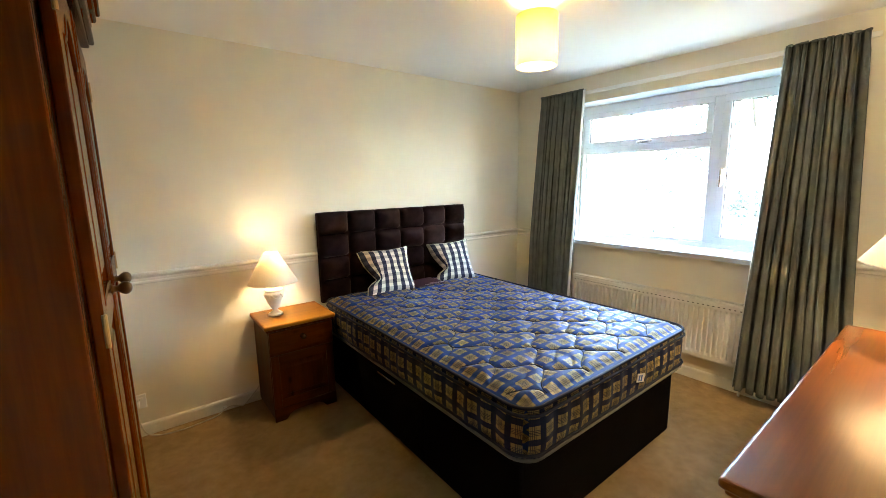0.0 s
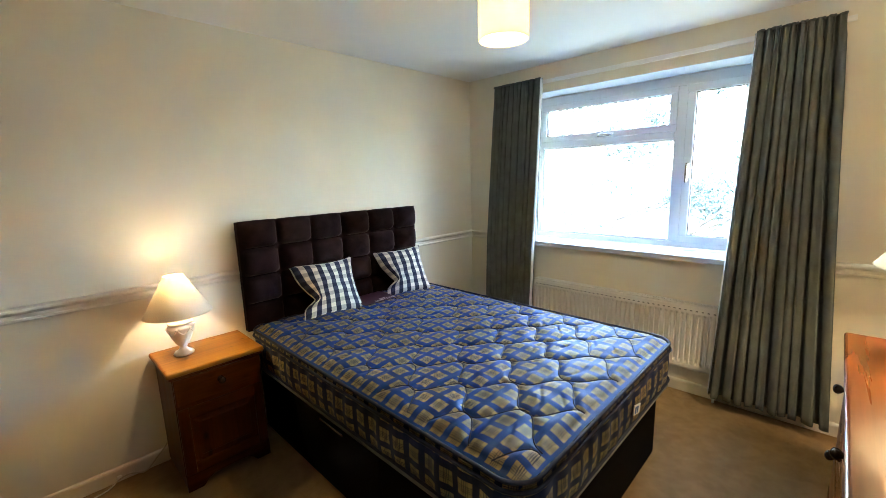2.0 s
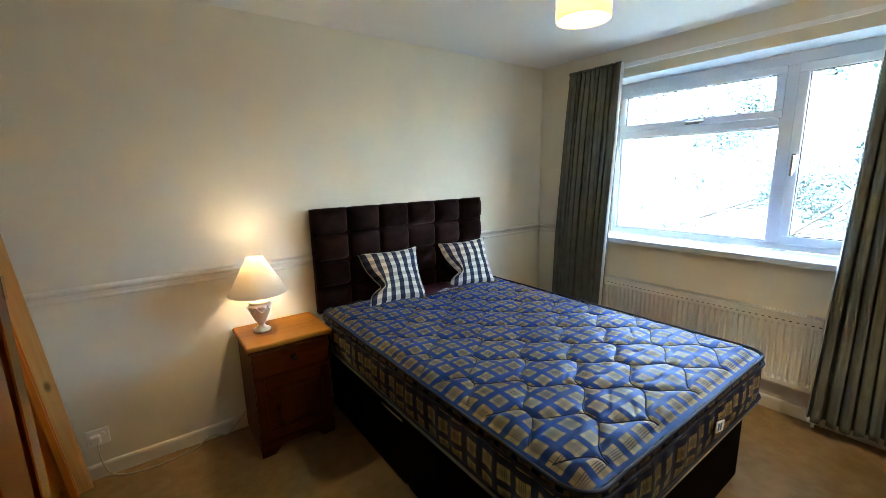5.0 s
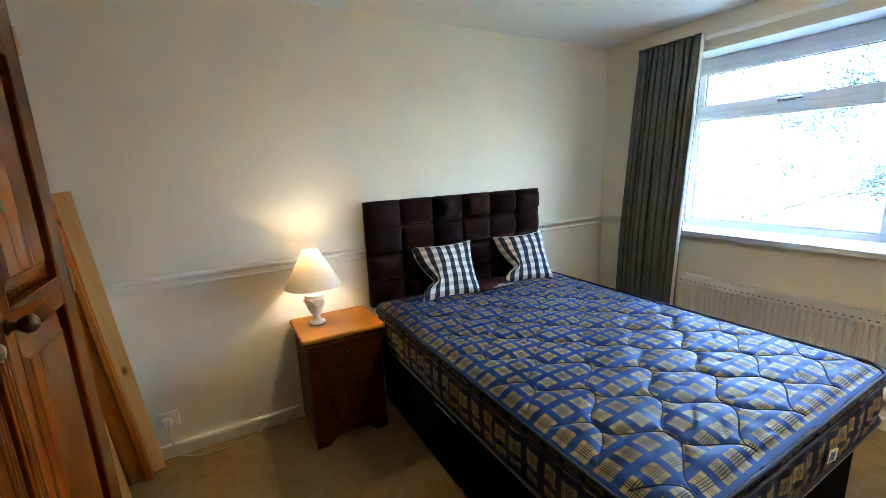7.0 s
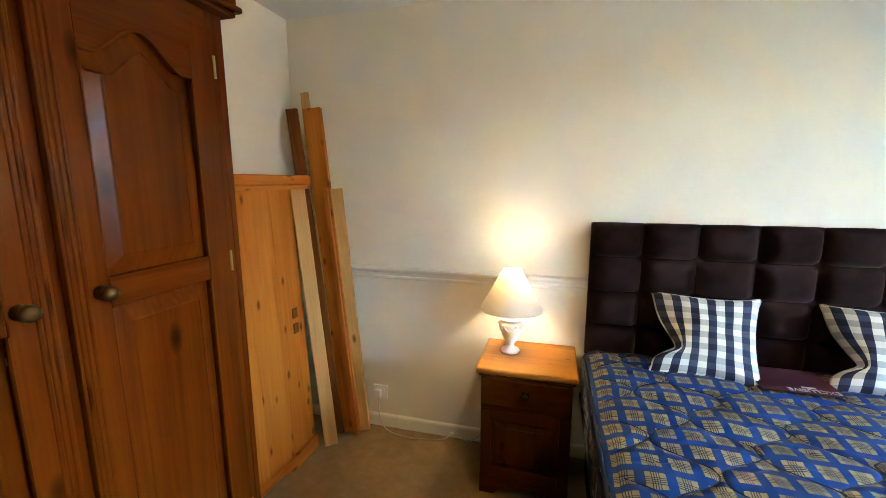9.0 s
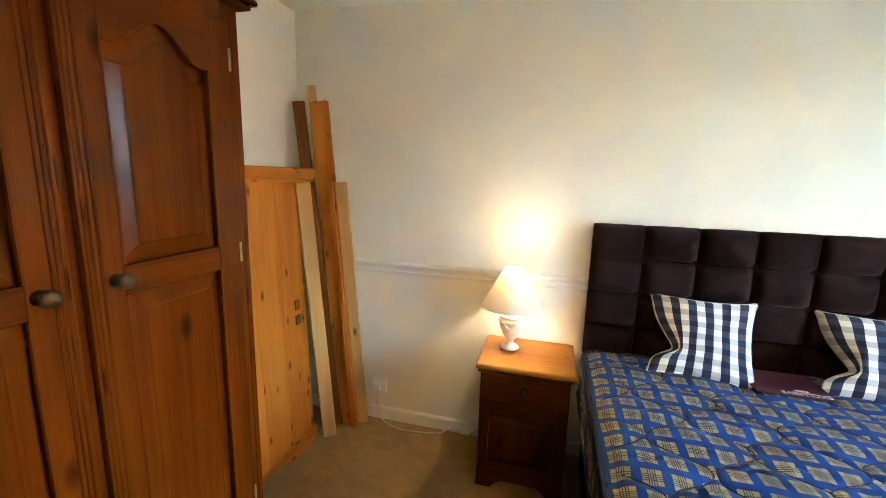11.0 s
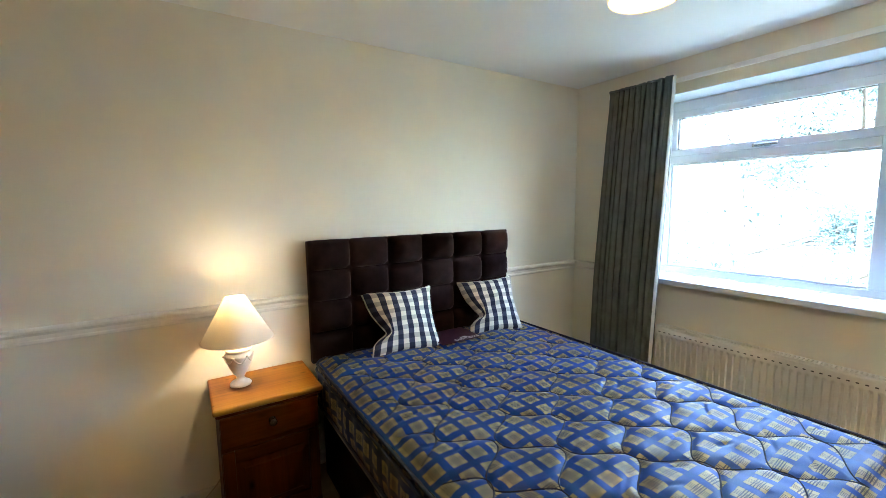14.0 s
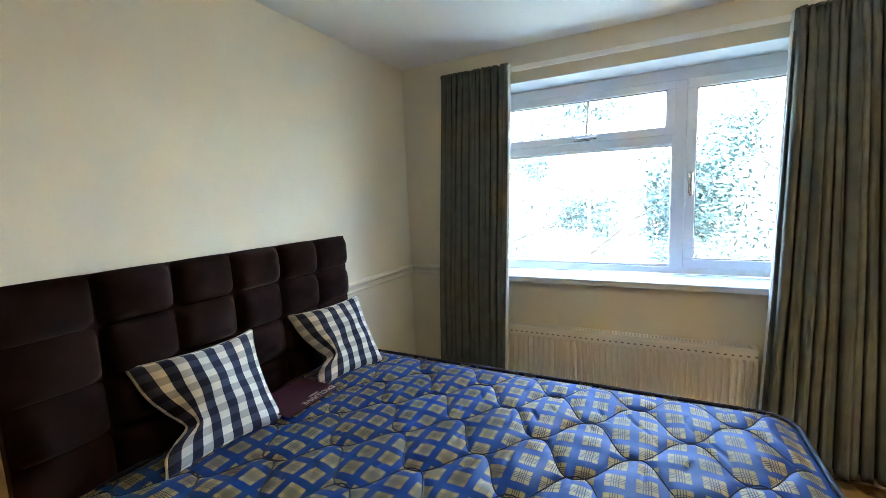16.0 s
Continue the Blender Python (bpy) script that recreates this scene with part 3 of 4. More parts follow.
def headboard():
    x0, x1, z0, z1 = -2.172, -0.800, 0.617, 1.287
    h = thing("headboard", (x0, -0.06, 0), "dark brown velvet headboard tufted in square padded panels", "headboard")
    part("board", box(0, x1 - x0, -0.010, 0.035, z0, z1 - 0.008, 0.004), VELVET, h)
    cols, rows = 6, 4
    w, t = (x1 - x0) / cols, (z1 - z0) / rows
    rnd = random.Random(5)
    for i in range(cols):
        for j in range(rows):
            n = 18
            puff = 0.046 + 0.010 * rnd.random()
            lean = rnd.uniform(-0.10, 0.10)
            verts, faces = [], []
            for a in range(n + 1):
                for b in range(n + 1):
                    u, v = a / n * 2 - 1, b / n * 2 - 1
                    r = (abs(u) ** 5 + abs(v) ** 5) ** 0.2
                    e = max(0.0, 1 - r ** 2.2)
                    d = puff * e ** 0.5 * (1 + lean * u - 0.06 * v) + 0.006 * (1 - u * u) * (1 - v * v)
                    d += 0.0015 * math.sin(7 * u + 3 * i) * math.sin(6 * v + j) * e
                    sq = 1 - 0.018 * (u * u + v * v)
                    verts.append((w * (i + 0.5 + 0.5 * u * sq), -0.0105 - d, z0 + t * (j + 0.5 + 0.5 * v * sq)))
            for a in range(n):
                for b in range(n):
                    p = a * (n + 1) + b
                    faces.append((p, p + n + 1, p + n + 2, p + 1))
            from_arrays("padded_panel", verts, faces, VELVET, h)
    for x in (0.25, x1 - x0 - 0.25):
        part("strut", box(x - 0.03, x + 0.03, 0.0, 0.025, 0.0, z0 + 0.05, 0.003), BASEFAB, h)


headboard()


def divan():
    b = thing("divan_base", (BX0, BY0, 0), "black-brown fabric divan bed base on the carpet", "bed base")
    w, d = BX1 - BX0, BY1 - BY0
    for k in range(2):
        part("box_section", box(0.030, w - 0.030, 0.045 + k * (d / 2 - 0.020), (k + 1) * d / 2 - 0.004 + 0.021 * (1 - k), 0.018, MZ0 - 0.004, 0.018, seg=3), BASEFAB, b)
    for x in (0.10, w - 0.10):
        for y in (0.12, d / 2 - 0.12, d / 2 + 0.12, d - 0.12):
            part("castor", lathe([(0.0, 0.0), (0.022, 0.0), (0.022, 0.018), (0.0, 0.019)], 12, x, y, 0.0), SLOT, b)
    y = d - 0.83
    part("drawer_front", box(0.020, 0.032, y - 0.36, y + 0.36, 0.06, MZ0 - 0.05, 0.004), BASEFAB, b)
    part("drawer_handle", box(0.013, 0.021, y - 0.10, y + 0.10, MZ0 - 0.068, MZ0 - 0.056, 0.002), CHROME, b, "thin metal drawer handle")
    return b


divan()


QW, QH, QY = 0.1475, 0.146, 0.035


def seam_x(k, y):
    """Where the k-th ogee seam runs at y: it swings between two columns of nodes and meets its neighbours there."""
    jf = (y - QY) / QH
    j = np.floor(jf)
    t = 1 - (jf - j)
    odd = (np.mod(j, 2) == 1)
    even_col, odd_col = (k, k + 1) if k % 2 == 0 else (k + 1, k)
    low = np.where(odd, even_col, odd_col) * QW
    high = np.where(odd, odd_col, even_col) * QW
    g = 0.5 - 0.5 * np.cos(np.pi * (0.55 * t + 0.45 * t * t * (3 - 2 * t)))
    return high + (low - high) * g + 0.007 * np.sin(4.0 * y + 1.7 * k) + 0.007 * np.sin(np.pi * (y - QY) / QH * 2 + 0.6 * k)


def quilt_height(x, y, w, d):
    """Padding between the stitched seams."""
    s = np.zeros_like(x) + 9.0
    for k in range(-1, int(w / QW) + 2):
        c = seam_x(k, y)
        slope = (seam_x(k, y + 0.004) - seam_x(k, y - 0.004)) / 0.008
        s = np.minimum(s, np.abs(x - c) / np.sqrt(1 + np.minimum(slope * slope, 9.0)))
    edge = np.minimum(np.minimum(x, w - x), np.minimum(y, d - y))
    s = np.minimum(s, np.maximum(edge - 0.03, 0))
    return 0.55 * (1 - np.exp(-(s / 0.011) ** 0.95)) + 0.45 * (1 - np.exp(-(s / 0.050) ** 1.2))


def mattress():
    w, d = BX1 - BX0, BY1 - BY0
    m = thing("mattress", (BX0, BY0, MZ0), "bare quilted mattress in blue and beige plaid ticking", "mattress")
    H = MZ1 - MZ0
    nx, ny = 220, 310
    R = 0.09
    gx, gy = np.meshgrid(np.linspace(0, 1, nx + 1), np.linspace(0, 1, ny + 1))
    x, y = gx * w, gy * d

    def inside(x, y):
        cx, cy = np.clip(x, R, w - R), np.clip(y, R, d - R)
        dx, dy = x - cx, y - cy
        q = np.maximum(np.abs(dx), np.abs(dy)) / np.maximum(np.hypot(dx, dy), 1e-9)
        q = np.where(np.hypot(dx, dy) < 1e-6, 1, q)
        return cx + dx * q, cy + dy * q

    X, Y = inside(x, y)
    edge = np.minimum(np.minimum(x, w - x), np.minimum(y, d - y))
    crown = 0.024 * (1 - np.exp(-edge / 0.05))
    q = quilt_height(x, y, w, d)
    ruck = 0.0030 * np.sin(31 * x + 6 * np.sin(5 * y)) * np.sin(19 * y + 4 * np.sin(7 * x))
    pull = np.clip(np.sin(23 * x + 5 * np.sin(9 * y)) + 0.4 * np.sin(47 * x - 11 * y), 0, 1)
    ruck = ruck - 0.0075 * pull * np.exp(-(np.sin(34 * y + 1.3 * np.sin(9 * x) + 0.7 * np.sin(21 * x)) / 0.22) ** 2)
    sag = -0.012 * np.exp(-((x - w / 2) ** 2 + (y - d * 0.55) ** 2) / 0.35)
    Z = H + crown + 0.0140 * q + ruck * q + sag - 0.007
    verts = np.stack([X, Y, Z], -1).reshape(-1, 3)

    def height(px, py):
        i, j = min(nx, max(0, int(round(px / w * nx)))), min(ny, max(0, int(round(py / d * ny))))
        return float(Z[j, i])

    faces = []
    for j in range(ny):
        for i in range(nx):
            p = j * (nx + 1) + i
            faces.append((p, p + 1, p + nx + 2, p + nx + 1))
    from_arrays("quilted_top", verts, faces, PLAID_TOP, m)

    # dark thread in the seams
    for k in range(-1, int(w / QW) + 2):
        pts = []
        for py in np.arange(0.035, d - 0.03, 0.012):
            px = float(seam_x(k, py))
            if 0.03 < px < w - 0.03:
                pts.append((px, py, height(px, py) + 0.0008))
        if len(pts) > 4:
            run = [pts[0]]
            for p in pts[1:] + [None]:
                if p is None or p[1] - run[-1][1] > 0.03:
                    if len(run) > 3:
                        part("stitching", tube(run, 0.0024, 4), PIPING, m)
                    run = [p]
                else:
                    run.append(p)

    def outline(r_in, n=10):
        pts = []
        for cx, cy, a0 in ((w - R, R, -90), (w - R, d - R, 0), (R, d - R, 90), (R, R, 180)):
            for k in range(n + 1):
                a = radians(a0 + 90 * k / n)
                pts.append((cx + (R - r_in) * math.cos(a), cy + (R - r_in) * math.sin(a)))
        even = []
        for i, p in enumerate(pts):
            q = pts[(i + 1) % len(pts)]
            steps = max(1, int(math.hypot(q[0] - p[0], q[1] - p[1]) / 0.05))
            even += [(p[0] + (q[0] - p[0]) * k / steps, p[1] + (q[1] - p[1]) * k / steps) for k in range(steps)]
        return even

    # side walls, bulging a little, with two rows of tufting dents; their blue carries painted shade
    for name, mat, ends in (("end_border", PLAID_END_SHADED, ("x",)), ("side_border", PLAID_SIDE_SHADED, ("y",))):
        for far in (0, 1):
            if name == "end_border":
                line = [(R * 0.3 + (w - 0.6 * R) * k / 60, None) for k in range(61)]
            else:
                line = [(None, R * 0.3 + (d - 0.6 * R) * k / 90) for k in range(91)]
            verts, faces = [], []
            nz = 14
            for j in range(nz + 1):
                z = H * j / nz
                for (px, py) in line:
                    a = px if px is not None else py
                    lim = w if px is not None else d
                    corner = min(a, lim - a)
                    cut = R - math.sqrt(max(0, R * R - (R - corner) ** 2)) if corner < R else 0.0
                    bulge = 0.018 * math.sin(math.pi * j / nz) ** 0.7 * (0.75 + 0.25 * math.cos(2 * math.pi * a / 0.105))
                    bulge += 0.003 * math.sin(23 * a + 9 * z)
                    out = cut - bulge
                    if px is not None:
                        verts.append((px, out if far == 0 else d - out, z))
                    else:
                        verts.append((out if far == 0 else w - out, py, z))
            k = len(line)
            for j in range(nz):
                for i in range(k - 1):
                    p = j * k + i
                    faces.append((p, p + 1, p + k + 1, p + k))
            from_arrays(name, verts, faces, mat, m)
    part("underside", prism(outline(0.004), lambda u, v, t: (u, v, t), 0.0, 0.006), PLAID_TOP, m)
    for z, mat in ((H - 0.002, PIPING), (H - 0.030, PIPING), (0.030, PIPING), (0.006, EDGING)):
        pts = [(px, py, z) for px, py in outline(-0.006 if z in (H - 0.002, 0.006) else -0.012, 5)]
        part("piping", tube(pts, 0.0070, 6, closed=True), mat, m, "corded edge piping", smooth=True)
    # care tag at the foot end
    tx, tz = -1.395 - BX0, 0.555 - MZ0
    bm = box(tx - 0.035, tx + 0.035, -0.032, -0.028, tz - 0.02, tz + 0.02)
    bmesh.ops.rotate(bm, verts=bm.verts, cent=(tx, -0.03, tz), matrix=Matrix.Rotation(radians(14), 3, "Y"))
    tag = part("care_tag", bm, TAGWHITE, m, "small white cloth tag with blue print")
    for k in (-0.018, 0.004):
        bm = box(tx + k - 0.006, tx + k + 0.006, -0.0335, -0.032, tz - 0.014, tz + 0.014)
        bmesh.ops.rotate(bm, verts=bm.verts, cent=(tx, -0.03, tz), matrix=Matrix.Rotation(radians(14), 3, "Y"))
        part("print_bar", bm, TAGBLUE, tag)
    # maroon label sewn on the top near the head
    lx0, lx1, ly0, ly1 = 0.620, 0.885, d - 0.290, d - 0.075
    lab = part("sewn_label", box(lx0, lx1, ly0, ly1, H + 0.036, H + 0.039, 0.001), MAROON, m, "maroon sewn label with pale lettering")
    cu = bpy.data.curves.new("lettering", "FONT")
    cu.body = "EXCLUSIVE"
    cu.size = 0.034
    cu.extrude = 0.0006
    tmp = bpy.data.objects.new("lettering", cu)
    me = bpy.data.meshes.new_from_object(tmp)
    bpy.data.objects.remove(tmp)
    me.transform(pose(lx1 - 0.008, ly0 + 0.036, H + 0.040, 0, 0, 180))
    me.materials.append(LABELINK)
    ob = new("lettering", me)
    ob.parent = lab
    part("print_bar", box(lx1 - 0.12, lx1 - 0.075, ly0 + 0.045, ly0 + 0.055, H + 0.0385, H + 0.0402), LABELINK, lab)


mattress()


def cushion(x, y, z, wide, size, tilt, turn, roll, seed, start, label):
    """A square gingham cushion, local x and y across its face; start shifts its stripes."""
    c = new("cushion")
    c.empty_display_size = 0.05
    c.matrix_basis = Matrix.Translation((x, y, z)) @ pose(0, 0, 0, 0, 0, turn) @ pose(0, 0, 0, tilt, 0, 0) @ pose(0, 0, 0, 0, 0, roll)
    tagged(c, label, "cushion", "cushions on the bed")
    rnd = random.Random(seed)
    n = 30
    s, sw = size / 2, wide / 2
    k1, k2 = rnd.uniform(0, 6), rnd.uniform(0, 6)

    def slump(u, v):
        """One side is pinched in below its middle; above the pinch it sags backwards, below it folds forwards."""
        dent = 0.074 * math.exp(-((u + 1) ** 2 / 0.16 + (v + 0.34) ** 2 / (0.30 if v > -0.34 else 0.03)))
        far = min(1.0, max(0.0, (-u - 0.35) / 0.65)) ** 1.4
        return dent, far * (-0.038 if v > -0.32 else 0.014) * min(1.0, abs(v + 0.32) / 0.25)

    for name, side in (("front_cover", 1), ("back_cover", -1)):
        verts, faces = [], []
        for a in range(n + 1):
            for b in range(n + 1):
                u, v = a / n * 2 - 1, b / n * 2 - 1
                e = max(0.0, (1 - u * u) * (1 - v * v))
                h = 0.062 * e ** 0.42
                h += 0.006 * math.sin(5 * u + 3 * v + k1) * e ** 0.5 + 0.004 * math.sin(9 * v - 4 * u + k2) * e ** 0.5
                # seams draw in towards the middle of each side
                pu = u * (1 - 0.11 * (1 - v * v)) * sw
                pv = v * (1 - 0.11 * (1 - u * u)) * s
                dent, bend = slump(u, v)
                verts.append((pu + dent, pv, side * (h + 0.001) + bend))
        for a in range(n):
            for b in range(n):
                p = a * (n + 1) + b
                q = (p, p + n + 1, p + n + 2, p + 1)
                faces.append(q if side > 0 else q[::-1])
        cover = from_arrays(name, verts, faces, GINGHAM, c)
        cloth = cover.data.uv_layers.new(name="cloth")
        for lp in cover.data.loops:
            a, b = divmod(lp.vertex_index, n + 1)
            cloth.data[lp.index].uv = ((a / n * 2 - 1) * sw + start, (b / n * 2 - 1) * s)
    loop = []
    for u, v in [(-1 + 2 * k / 12, -1) for k in range(12)] + [(1, -1 + 2 * k / 12) for k in range(12)] + [(1 - 2 * k / 12, 1) for k in range(12)] + [(-1, 1 - 2 * k / 12) for k in range(12)]:
        dent, bend = slump(u, v)
        loop.append((u * (1 - 0.11 * (1 - v * v)) * sw + dent, v * (1 - 0.11 * (1 - u * u)) * s, bend))
    part("seam", tube(loop, 0.003, 6, closed=True), GINGHAM, c, smooth=True)
    return c


cushion(-1.714, -0.240, 0.823, 0.402, 0.372, 61, -7, -1, 1, 0.0, "navy and white gingham cushion slumped against the headboard")
cushion(-1.100, -0.262, 0.823, 0.362, 0.362, 62, -16, 2, 2, 0.030, "navy and white gingham cushion propped at the pillow end")


# ---- bedside cabinet ----
def knob(parent, x, y, z, axis, r, mat, name="knob", sign=1):
    prof = [(r * 0.9, 0.0), (r * 0.55, 0.004), (r * 0.42, 0.012), (r * 0.75, 0.018), (r, 0.026), (r * 0.92, 0.034), (r * 0.55, 0.040), (0.0, 0.042)]
    return part(name, lathe([(a, sign * h) for a, h in prof], 20, x, y, z, axis), mat, parent, smooth=True)


def bracket_foot(w, h):
    """The cut-out outline of a plinth with two bracket feet, counterclockwise from the lower left."""
    pts = [(0, 0), (0.07, 0)]
    for k in range(7):
        t = k / 6
        pts.append((0.07 + 0.055 * t, h * 0.55 * math.sin(t * math.pi / 2)))
    for k in range(7):
        t = 1 - k / 6
        pts.append((w - 0.07 - 0.055 * t, h * 0.55 * math.sin(t * math.pi / 2)))
    pts += [(w - 0.07, 0), (w, 0), (w, h), (0, h)]
    out = []
    for p in pts:
        if not out or (abs(out[-1][0] - p[0]) + abs(out[-1][1] - p[1])) > 1e-5:
            out.append(p)
    return out


def bedside():
    x0, x1, yf, yb = -2.664, -2.214, -0.396, -0.018
    c = thing("bedside_cabinet", (x0, yf, 0), "orange pine bedside cabinet with one drawer over a panelled door", "bedside cabinet")
    w, d = x1 - x0, yb - yf
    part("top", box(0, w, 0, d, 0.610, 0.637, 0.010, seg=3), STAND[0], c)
    part("top_mould", box(0.010, w - 0.010, 0.010, d, 0.595, 0.6105, 0.006), BODY_SHADED[0], c)
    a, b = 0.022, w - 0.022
    part("side_panel", box(a, a + 0.018, 0.026, d, 0.02, 0.596, 0.003), BODY_SHADED[2], c)
    part("side_panel", box(b - 0.018, b, 0.026, d, 0.02, 0.596, 0.003), BODY_SHADED[2], c)
    part("back_panel", box(a + 0.018, b - 0.018, d - 0.012, d, 0.05, 0.596), BODY_SHADED[2], c)
    part("shelf", box(a + 0.018, b - 0.018, 0.03, d - 0.012, 0.07, 0.085), BODY_SHADED[0], c)
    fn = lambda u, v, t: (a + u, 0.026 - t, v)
    part("plinth", prism(bracket_foot(b - a, 0.085), fn, 0.0, 0.014, 0.003), BODY_SHADED[0], c)
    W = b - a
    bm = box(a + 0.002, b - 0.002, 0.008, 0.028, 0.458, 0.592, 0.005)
    dr = part("drawer", bm, BODY_SHADED[0], c)
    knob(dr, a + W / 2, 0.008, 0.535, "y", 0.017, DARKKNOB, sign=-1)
    part("rail", box(a, b, 0.018, 0.034, 0.438, 0.459, 0.002), BODY_SHADED[0], c)
    door = part("door", box(a + 0.003, a + 0.05, 0.012, 0.030, 0.088, 0.436, 0.003), BODY_SHADED[2], c)
    part("stile", box(b - 0.05, b - 0.003, 0.012, 0.030, 0.088, 0.436, 0.003), BODY_SHADED[2], door)
    part("top_rail", box(a + 0.05, b - 0.05, 0.012, 0.030, 0.380, 0.436, 0.003), BODY_SHADED[0], door)
    part("bottom_rail", box(a + 0.05, b - 0.05, 0.012, 0.030, 0.088, 0.140, 0.003), BODY_SHADED[0], door)
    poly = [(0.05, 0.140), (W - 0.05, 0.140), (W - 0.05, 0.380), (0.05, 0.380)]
    part("raised_panel", raised(poly, fn, 0.002, 0.014, 0.03), BODY_SHADED[2], door)


bedside()


def bedside_lamp():
    c = thing("table_lamp", (-2.532, -0.165, 0.637), "cream ceramic urn lamp, lit, on the bedside cabinet", "table lamp")
    prof = [(0.0, 0.0), (0.045, 0.0), (0.047, 0.006), (0.042, 0.013), (0.031, 0.018), (0.019, 0.030), (0.016, 0.038), (0.020, 0.044), (0.031, 0.060),
            (0.045, 0.090), (0.055, 0.118), (0.060, 0.140), (0.060, 0.152), (0.053, 0.158), (0.054, 0.164), (0.057, 0.169), (0.056, 0.175), (0.038, 0.181), (0.027, 0.190), (0.024, 0.205), (0.0, 0.207)]
    base = part("urn", lathe(prof, 40), CERAMIC, c, "cream ceramic urn body with swags", smooth=True)
    for k in range(6):
        a0 = 2 * math.pi * k / 6
        pts = []
        for s in range(7):
            t = s / 6
            a = a0 + t * 2 * math.pi / 6
            z = 0.145 - 0.028 * math.sin(math.pi * t)
            r = 0.060 - 0.22 * max(0, 0.140 - z) + 0.001
            pts.append((r * math.cos(a), r * math.sin(a), z))
        part("swag", tube(pts, 0.0038, 6), CERAMIC, base, smooth=True)
        part("rosette", lathe([(0.0, -0.006), (0.007, -0.004), (0.008, 0.0), (0.007, 0.004), (0.0, 0.006)], 8, 0.061 * math.cos(a0), 0.061 * math.sin(a0), 0.146), CERAMIC, base, smooth=True)
    part("lamp_holder", lathe([(0.0, 0.200), (0.014, 0.200), (0.014, 0.250), (0.017, 0.252), (0.017, 0.270), (0.0, 0.272)], 16), PLASTIC, c, smooth=False)
    part("shade", shell([(0.152, 0.220), (0.150, 0.224), (0.046, 0.414), (0.045, 0.417)], 0.0018), SHADE, c, "cream fabric coolie shade, lit from inside", smooth=True)
    part("shade_trim", tube([(0.1518 * math.cos(2 * math.pi * k / 24), 0.1518 * math.sin(2 * math.pi * k / 24), 0.221) for k in range(24)], 0.0022, 6, closed=True), SHADE, c, smooth=True)
    for k in range(3):
        a = 2 * math.pi * k / 3
        part("shade_spoke", tube([(0.016 * math.cos(a), 0.016 * math.sin(a), 0.262), (0.040 * math.cos(a), 0.040 * math.sin(a), 0.38), (0.045 * math.cos(a), 0.045 * math.sin(a), 0.412)], 0.0012, 5), CHROME, c)


bedside_lamp()

# power socket, plug and flex
sock = thing("wall_socket", (-3.315, 0, 0.220), "white plastic wall socket with a plug in it, above the skirting", "socket")
part("face_plate", box(-0.046, 0.046, -0.011, 0.0, -0.044, 0.044, 0.004), PLASTIC, sock)
part("switch", box(0.012, 0.030, -0.015, -0.010, 0.008, 0.026, 0.002), PLASTIC, sock)
plug = part("plug", box(-0.030, 0.012, -0.040, -0.011, -0.025, 0.022, 0.008), PLASTIC, sock)
flex = thing("lamp_flex", (-3.32, -0.045, 0.0), "thin cream lamp flex trailing along the skirting", "cable")
pts = [(0.0, 0.02, 0.200), (0.005, 0.005, 0.12), (0.03, 0.0, 0.03), (0.10, -0.025, 0.005), (0.20, -0.045, 0.005), (0.30, -0.035, 0.005), (0.40, -0.015, 0.006), (0.45, 0.012, 0.02),
       (0.50, 0.01, 0.03), (0.56, -0.01, 0.02), (0.62, 0.005, 0.06), (0.68, 0.015, 0.12), (0.72, 0.02, 0.22), (0.76, 0.02, 0.40), (0.78, 0.012, 0.56), (0.79, -0.05, 0.617), (0.80, -0.14, 0.618)]
part("cord", tube(pts, 0.0035, 7), CABLE, flex, smooth=True)
part("inline_clip", box(0.445, 0.465, 0.018, 0.030, 0.012, 0.036, 0.003), PLASTIC, flex)


